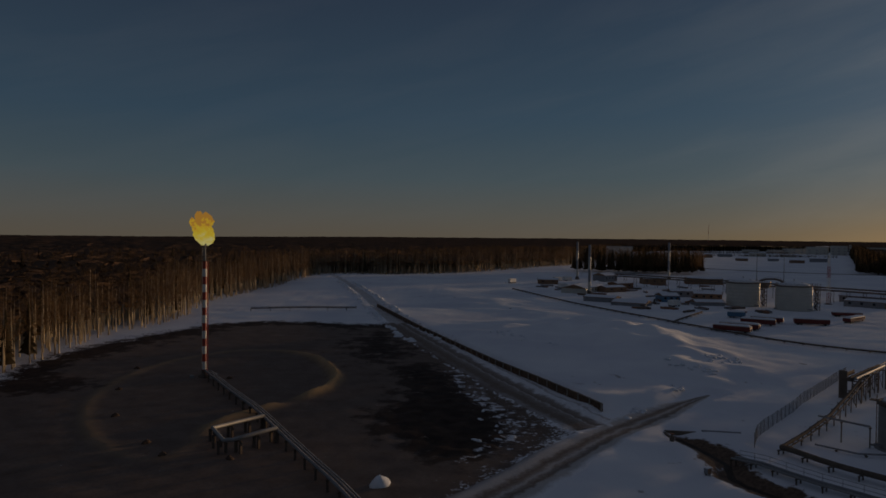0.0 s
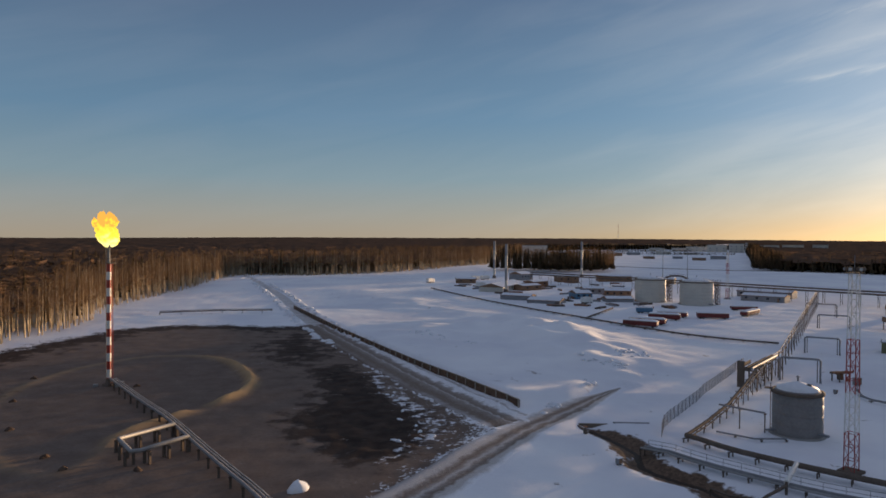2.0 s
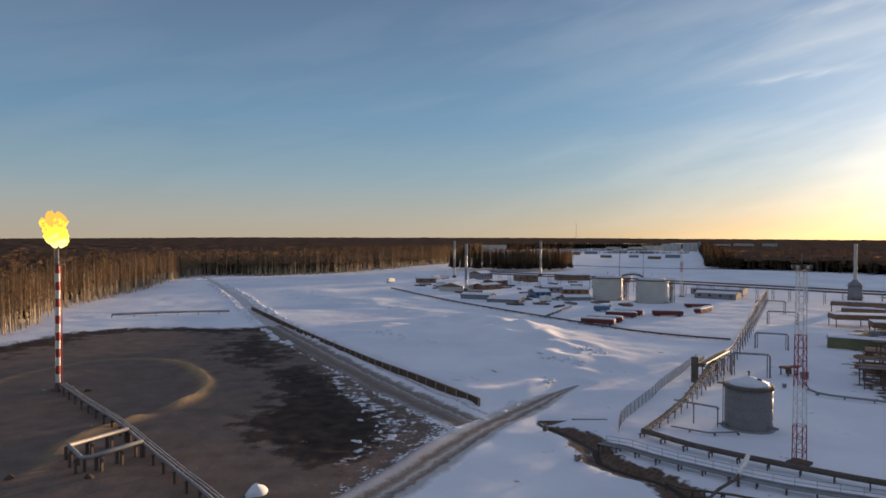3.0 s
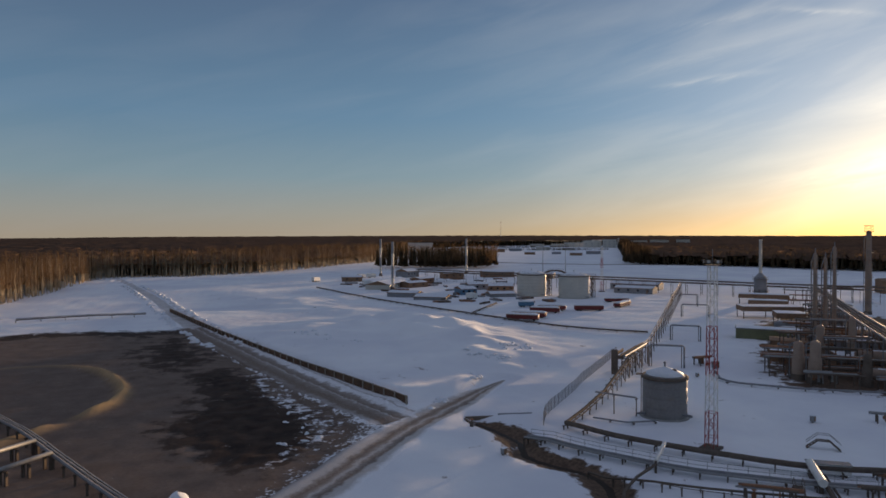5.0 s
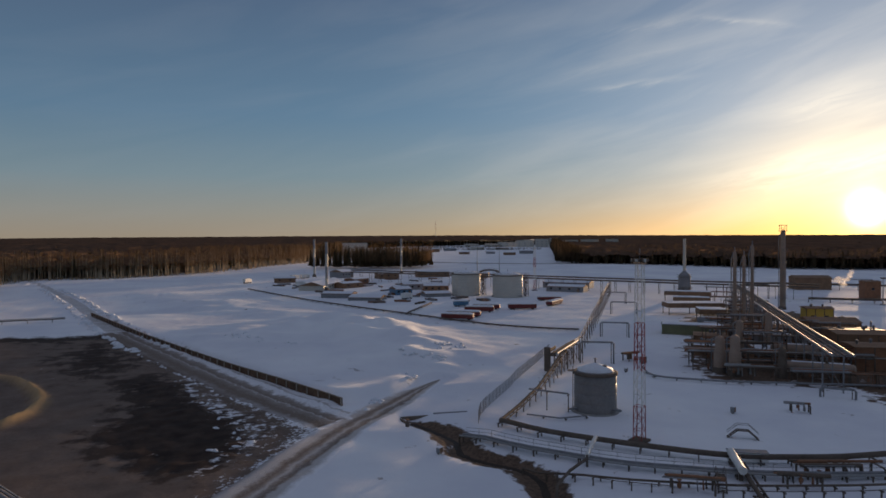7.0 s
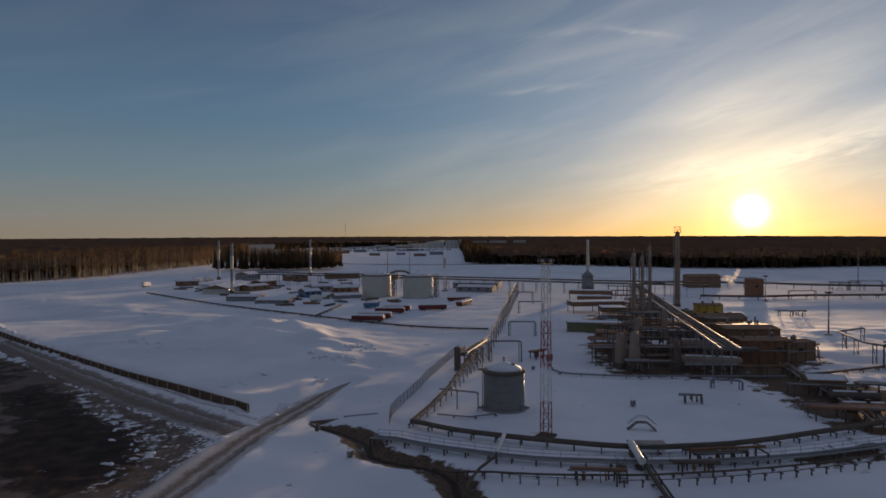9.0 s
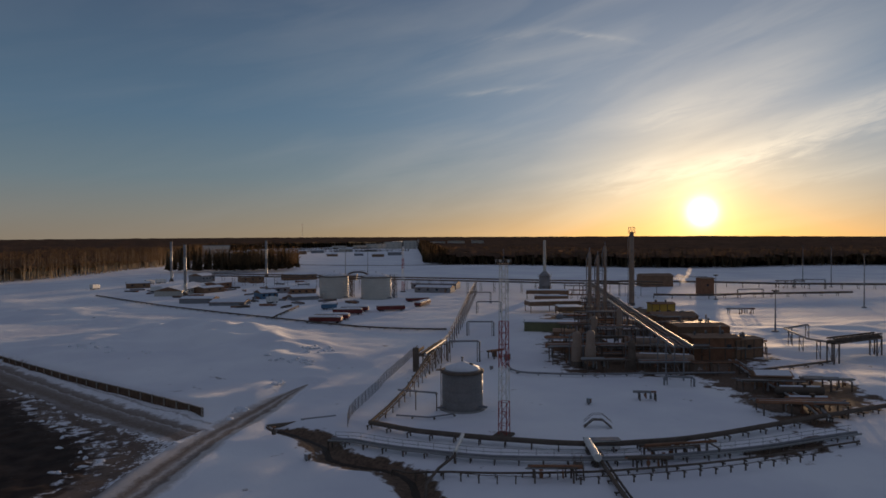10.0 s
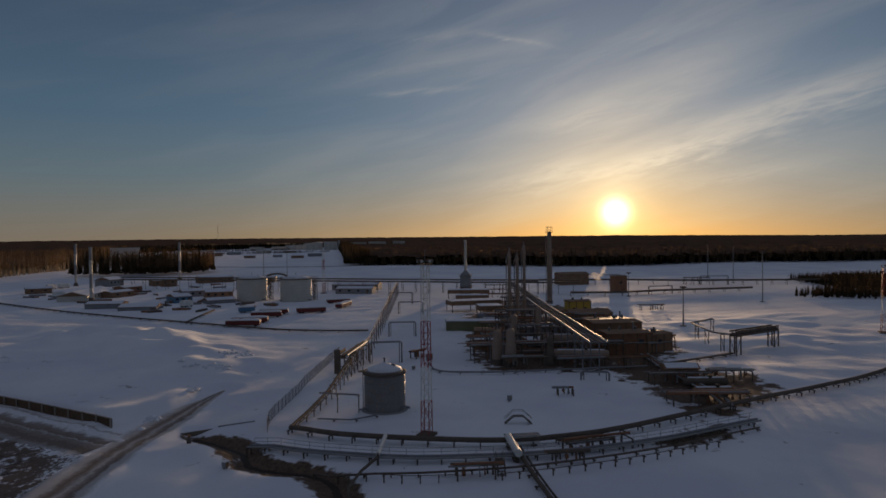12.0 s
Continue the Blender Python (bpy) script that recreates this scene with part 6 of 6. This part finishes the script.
# ---- woods ----
LEFT_EDGE = [(-96, 60), (-99, 165), (-105, 205), (-97, 246), (-110, 330), (-104, 410), (-103, 520), (-94, 562), (-36, 572), (20, 615), (78, 690), (140, 775), (166, 850), (215, 960), (330, 1300), (450, 1620), (640, 1850), (900, 1930), (1250, 1850), (1900, 1500)]
LEFT_WOOD = LEFT_EDGE + [(2600, 1600), (2600, 4650), (-4600, 4650), (-4600, -600), (-96, -600)]
CLUMP = [(120, 668), (165, 628), (183, 610), (214, 612), (238, 622), (262, 680), (240, 700), (170, 700)]
RIGHT_EDGE = [(2300, 3900), (1500, 2500), (900, 1500), (560, 920), (402, 655), (428, 612), (480, 543), (512, 466), (560, 408), (703, 362), (817, 285), (863, 260), (1100, 180), (1500, 60), (2400, -300)]
RIGHT_WOOD = RIGHT_EDGE + [(4600, -900), (4650, 4650), (3000, 4650)]
SHRUBS = [(345, 147), (414, 150), (470, 203), (520, 190), (600, 150), (560, 90), (432, 100), (362, 108)]


def branchy(h, seed, spread_=0.16, twigs=34, low=0.35):
    """Trunk and twigs of one leafless tree, as two parts."""
    r = random.Random(seed)
    trunk, crown = Geo(), Geo()
    bend = [(r.uniform(-0.25, 0.25), r.uniform(-0.25, 0.25)) for _ in range(4)]
    trunk.tube([(0, 0, -0.3), (bend[0][0], bend[0][1], h * 0.3), (bend[1][0], bend[1][1], h * 0.62), (bend[2][0], bend[2][1], h)], 0.22 * h / 18 + 0.05, 5, 0.03)
    for i in range(twigs):
        z = h * (low + (1 - low) * (i + r.random()) / twigs)
        a, n = r.uniform(0, 6.283), h * spread_ * (1.15 - (z / h) * 0.75) * r.uniform(0.6, 1.3)
        tip = (n * math.cos(a), n * math.sin(a), z + n * r.uniform(0.5, 1.2))
        crown.tube([(bend[1][0] * 0.7, bend[1][1] * 0.7, z), tip], 0.06, 3, 0.02)
        for k in range(5):
            s = r.uniform(0.35, 1.0)
            b = a + r.uniform(-0.9, 0.9)
            p = (tip[0] * s, tip[1] * s, z + (tip[2] - z) * s)
            m = n * r.uniform(0.35, 0.7)
            q = (p[0] + m * math.cos(b), p[1] + m * math.sin(b), p[2] + m * r.uniform(0.2, 1.0))
            w = 0.085
            crown.add([p, q, (p[0] + w * math.sin(b) + 0.02, p[1] - w * math.cos(b), p[2] + w)], [(0, 1, 2)])
    return trunk, crown


def spruce(h, seed, tiers=9, width=0.15):
    r = random.Random(seed)
    trunk, crown = Geo(), Geo()
    trunk.tube([(0, 0, -0.3), (0, 0, h * 0.96)], 0.2, 5, 0.03)
    for k in range(tiers):
        z = h * (0.14 + 0.84 * k / tiers)
        rad = h * width * (1 - 0.9 * k / tiers) * r.uniform(0.8, 1.15)
        n = 9
        ring = []
        for j in range(n):
            a = 6.283 * (j + r.uniform(-0.2, 0.2)) / n
            q = rad * (r.uniform(0.8, 1.15) if j % 2 else r.uniform(0.35, 0.6))
            ring.append((q * math.cos(a), q * math.sin(a), z - rad * 0.25 * r.random()))
        top = (0, 0, z + h * 0.17 * (1 - 0.4 * k / tiers))
        crown.add([top] + ring, [(0, 1 + j, 1 + (j + 1) % n) for j in range(n)])
    return trunk, crown


def merged(template, places):
    """Many copies of one part's vertices and faces in one mesh: x, y, z, turn, scale."""
    v = np.array(template.v, float)
    p = np.array(places, float)
    c, s = np.cos(p[:, 3])[:, None], np.sin(p[:, 3])[:, None]
    x = (v[None, :, 0] * c - v[None, :, 1] * s) * p[:, 4:5] + p[:, 0:1]
    y = (v[None, :, 0] * s + v[None, :, 1] * c) * p[:, 4:5] + p[:, 1:2]
    z = v[None, :, 2] * p[:, 4:5] + p[:, 2:3]
    verts = np.stack([x, y, z], -1).reshape(-1, 3)
    sizes = np.array([len(f) for f in template.f])
    loops = np.array([i for f in template.f for i in f])
    n = len(p)
    return verts, np.tile(sizes, n), (np.tile(loops, (n, 1)) + (np.arange(n) * len(v))[:, None]).ravel()


def bulk(name, pieces, material, label, category):
    verts, sizes, loops, k = [], [], [], 0
    for v, s, l in pieces:
        verts.append(v), sizes.append(s), loops.append(l + k)
        k += len(v)
    verts, sizes, loops = np.concatenate(verts), np.concatenate(sizes), np.concatenate(loops)
    me = bpy.data.meshes.new(name)
    me.vertices.add(len(verts))
    me.vertices.foreach_set("co", verts.astype(np.float32).ravel())
    me.loops.add(len(loops))
    me.loops.foreach_set("vertex_index", loops.astype(np.int32))
    me.polygons.add(len(sizes))
    me.polygons.foreach_set("loop_start", np.concatenate([[0], np.cumsum(sizes)[:-1]]).astype(np.int32))
    me.update(calc_edges=True)
    me.materials.append(material)
    return tagged(new(name, me), label, category, kind="stuff")


def sow(poly, edge, depth, per_m2, far_per_m2, reach, seed, lo, hi):
    """Tree places inside poly: dense within depth of the edge line, thinner out to reach."""
    r = np.random.RandomState(seed)
    (x0, y0), (x1, y1) = lo, hi
    out = []
    n = int((x1 - x0) * (y1 - y0) * per_m2)
    X, Y = r.uniform(x0, x1, n), r.uniform(y0, y1, n)
    keep = inside(X, Y, poly)
    X, Y = X[keep], Y[keep]
    d = line_gap(X, Y, edge)
    p = np.where(d < depth, 1.0, np.where(d < reach, far_per_m2 / per_m2, 0.0))
    keep = r.rand(len(X)) < p
    X, Y = X[keep], Y[keep]
    return [(x, y, 0.0, a, s) for x, y, a, s in zip(X, Y, r.uniform(0, 6.28, len(X)), r.uniform(0.72, 1.12, len(X)))]


BARE = [branchy(h, i + 5, twigs=16) for i, h in enumerate((19.0, 17.5, 20.5, 16.0))]
DARKTREES = [spruce(h, i + 40) for i, h in enumerate((19.0, 17.0, 21.0))]


def plant(places, share_spruce, seed, name, label, with_trunks=True):
    r = random.Random(seed)
    kinds = [[] for _ in range(7)]
    for p in places:
        kinds[4 + r.randrange(3) if r.random() < share_spruce else r.randrange(4)].append(p)
    bare = [(BARE[i], kinds[i]) for i in range(4) if kinds[i]]
    dark = [(DARKTREES[i], kinds[4 + i]) for i in range(3) if kinds[4 + i]]
    if bare and with_trunks:
        bulk(name + "_trunks", [merged(t[0], p) for t, p in bare], BIRCH, label + ", pale leafless trunks", "woodland")
    if bare:
        bulk(name + "_twigs", [merged(t[1], p) for t, p in bare], TWIG, label + ", bare brown twigs", "woodland")
    if dark:
        bulk(name + "_spruces", [merged(t[1], p) for t, p in dark], SPRUCE, label + ", dark spruces", "woodland")


# single birches along the near edge of the wood
SINGLES = [branchy(h, i + 70, 0.15, 30, 0.3) for i, h in enumerate((18.5, 16.5, 19.5, 15.0, 17.5))]
models = []
for trunk, crown in SINGLES:
    t = thing("birch", (0, 0, 0), 0, "slender leafless birch with pale bark at the wood's edge", "tree", "birches")
    part("trunk", trunk, BIRCH, t)
    part("crown", crown, TWIG, t, "bare brown twigs")
    models.append(t)
rng = random.Random(21)
edge_places = along([(*p, 0) for p in LEFT_EDGE[1:9]], 2.6)
for i, (p, a) in enumerate(edge_places):
    off = rng.uniform(0.5, 9)
    x, y = p[0] - math.sin(a) * off + rng.uniform(-1, 1), p[1] + math.cos(a) * off + rng.uniform(-1, 1)
    m = pose(x, y, ground_z(x, y), 0, 0, rng.uniform(0, 360))
    s = rng.uniform(0.72, 1.08)
    if i < len(models):
        models[i].matrix_basis = m @ Matrix.Diagonal((s, s, s, 1))
    else:
        copy_thing(models[i % len(models)], m).scale = (s, s, s)

left_places = [(x, y, z, a, s * (0.86 if y < 260 else 1.0)) for x, y, z, a, s in sow(LEFT_WOOD, LEFT_EDGE, 16, 0.085, 0.0, 20, 3, (-420, 60), (420, 1300))]
back_places = [(x, y, z, a, s * 0.9) for x, y, z, a, s in sow(LEFT_WOOD, LEFT_EDGE, 60, 0.03, 0.014, 240, 13, (-420, 60), (420, 1300))]
plant(back_places, 0.05, 21, "inner_wood", "leafless wood behind the birch edge", False)
plant(left_places, 0.02, 1, "birch_wood", "dense leafless birch wood beside the snow field")
plant([(x, y, z, a, s * 1.08) for x, y, z, a, s in sow(CLUMP, CLUMP + CLUMP[:1], 60, 0.12, 0.10, 100, 5, (110, 600), (270, 705))], 0.15, 2, "spruce_clump", "dark spruce clump beyond the yard", False)
plant([(x, y, z, a, s * (0.62 + 0.16 * min(1, max(0, (x - 410) / 140)))) for x, y, z, a, s in sow(RIGHT_WOOD, RIGHT_EDGE, 45, 0.055, 0.012, 240, 7, (380, 60), (1100, 1000))], 0.22, 3, "mixed_wood", "dark mixed wood along the clearing", False)
plant([(x, y, z, a, s * 0.25) for x, y, z, a, s in sow(SHRUBS, SHRUBS + SHRUBS[:1], 80, 0.42, 0.42, 200, 9, (340, 90), (600, 210))], 0.45, 4, "scrub", "low dark scrub in the snow", False)
for k, (lo, hi) in enumerate((((430, 1370), (760, 1300)), ((520, 1600), (880, 1640)))):
    strip = [lo, hi, (hi[0] - 8, hi[1] + 14), (lo[0] - 8, lo[1] + 14)]
    south, north = min(lo[1], hi[1]), max(lo[1], hi[1]) + 15
    plant([(x, y, z, a, s * 0.3) for x, y, z, a, s in sow(strip, strip + strip[:1], 30, 0.22, 0.22, 100, 33 + k, (lo[0] - 10, south), (hi[0], north))], 0.3, 9 + k, "far_hedge", "thin dark strip of trees across the clearing", False)
far_track = part("road", ribbon(curve_through([(256, 880), (268, 790), (300, 735), (360, 690), (410, 650), (470, 585)], 12), 5.0, 0.5, 3), RUTS)
tagged(far_track, "dark ploughed road curving across the far clearing", "road", kind="structure")
far_left = sow(LEFT_WOOD, LEFT_EDGE, 30, 0.03, 0.0, 40, 11, (160, 900), (1900, 2800))
far_right = sow(RIGHT_WOOD, RIGHT_EDGE, 30, 0.03, 0.0, 40, 12, (400, 650), (1700, 2800))
plant(far_left + far_right, 0.6, 5, "far_wood", "far mixed wood at the clearing's edge", False)


def canopy_sheet(poly, edge, name, label, lift=0.0):
    """The closed top of the wood behind its front trees, as rough tree-high ground."""
    az = np.linspace(radians(-62), radians(110), 700)
    rad = [120.0]
    while rad[-1] < 4600:
        rad.append(rad[-1] * 1.018 + 1.5)
    R, A = np.meshgrid(np.array(rad), az)
    r = np.random.RandomState(17)
    X, Y = R * np.sin(A) + r.uniform(-4, 4, R.shape), R * np.cos(A) + r.uniform(-4, 4, R.shape)
    gap = line_gap(X, Y, edge)
    Z = 8.0 + 4.5 * np.clip((gap - 8) / 30, 0, 1) + lift + r.uniform(-0.7, 0.8, R.shape) + 1.5 * bumps(X, Y, 90.0) + (14.0 - 12.0 * np.clip((-A - 0.10) / 0.3, 0, 1) - 10.0 * np.clip((A - 0.95) / 0.25, 0, 1) + 5.0 * np.exp(-((A - 0.35) / 0.3) ** 2)) * np.clip((R - 1300) / 3200, 0, 1)
    ok = inside(X, Y, poly) & (gap > 9)
    n, m = R.shape
    idx = np.arange(n * m).reshape(n, m)
    q = np.stack([idx[:-1, :-1], idx[:-1, 1:], idx[1:, 1:], idx[1:, :-1]], -1).reshape(-1, 4)
    q = q[ok.ravel()[q].all(1)]
    used, inv = np.unique(q, return_inverse=True)
    co = np.stack([X, Y, Z], -1).reshape(-1, 3)[used]
    return bulk(name, [(co, np.full(len(q), 4), inv.reshape(-1))], CANOPY, label, "woodland")


canopy_sheet(LEFT_WOOD, LEFT_EDGE, "far_woodland", "endless brown leafless forest to the horizon")
canopy_sheet(RIGHT_WOOD, RIGHT_EDGE, "far_woodland", "endless dark forest to the horizon", 0.5)

# ---- far town ----
def block(at, size, rz, label):
    t = thing("town_block", at, rz, label, "building", "far town blocks")
    n, d, h = size
    part("wall", Geo().box((0, 0, h / 2 - 0.2), (n, d, h + 0.4)), TANKCREAM, t)
    part("roof", Geo().box((0, 0, h + 0.4), (n + 0.6, d + 0.6, 0.6)), PANEL, t)
    for k in range(max(1, int(h / 6))):
        for i in range(max(3, int(n / 14))):
            part("window", Geo().box((-n / 2 + n * (i + 0.5) / max(3, int(n / 14)), -d / 2 - 0.1, 3 + k * 6), (4, 0.3, 2.0)), PANEL, t)


for a, dist, n, h in ((26.2, 1900, 44, 9), (27.4, 1850, 50, 12), (28.9, 1800, 46, 17), (30.3, 1780, 34, 21), (31.0, 1780, 5, 24), (32.6, 1750, 40, 20), (34.2, 1750, 44, 21), (36.0, 1700, 30, 21), (24.4, 1900, 40, 8), (14.6, 1000, 36, 21), (27.0, 1500, 30, 4)):
    block((dist * math.sin(radians(a)), dist * math.cos(radians(a))), (n, 16, h), radians(-a), "pale block far off across the clearing")
for a, dist, n, h, paint in ((19.5, 1350, 16, 5, DARKPANEL), (20.6, 1250, 22, 5, PANEL), (21.4, 1280, 14, 6, DARKPANEL), (22.6, 1420, 26, 6, PANEL), (23.8, 1150, 18, 4, DARKPANEL), (24.9, 1500, 30, 7, TANKCREAM), (26.0, 1200, 16, 4, PANEL), (27.6, 1120, 20, 4, DARKPANEL), (29.0, 1180, 24, 5, PANEL), (18.6, 1500, 24, 6, TANKCREAM)):
    x, y = dist * math.sin(radians(a)), dist * math.cos(radians(a))
    c, q = math.cos(radians(-a)), math.sin(radians(-a))
    building("far_hut", (x - c * n / 2, y - q * n / 2), (x + c * n / 2, y + q * n / 2), 10, h, paint, "small low hut far off on the snowy clearing", 0.1, windows=0, door=False, group="far huts")
lattice_mast((1080, 2760), 92, 5, 2, "tall thin radio mast on the horizon", (0.3, 0.6), 0, "far masts")
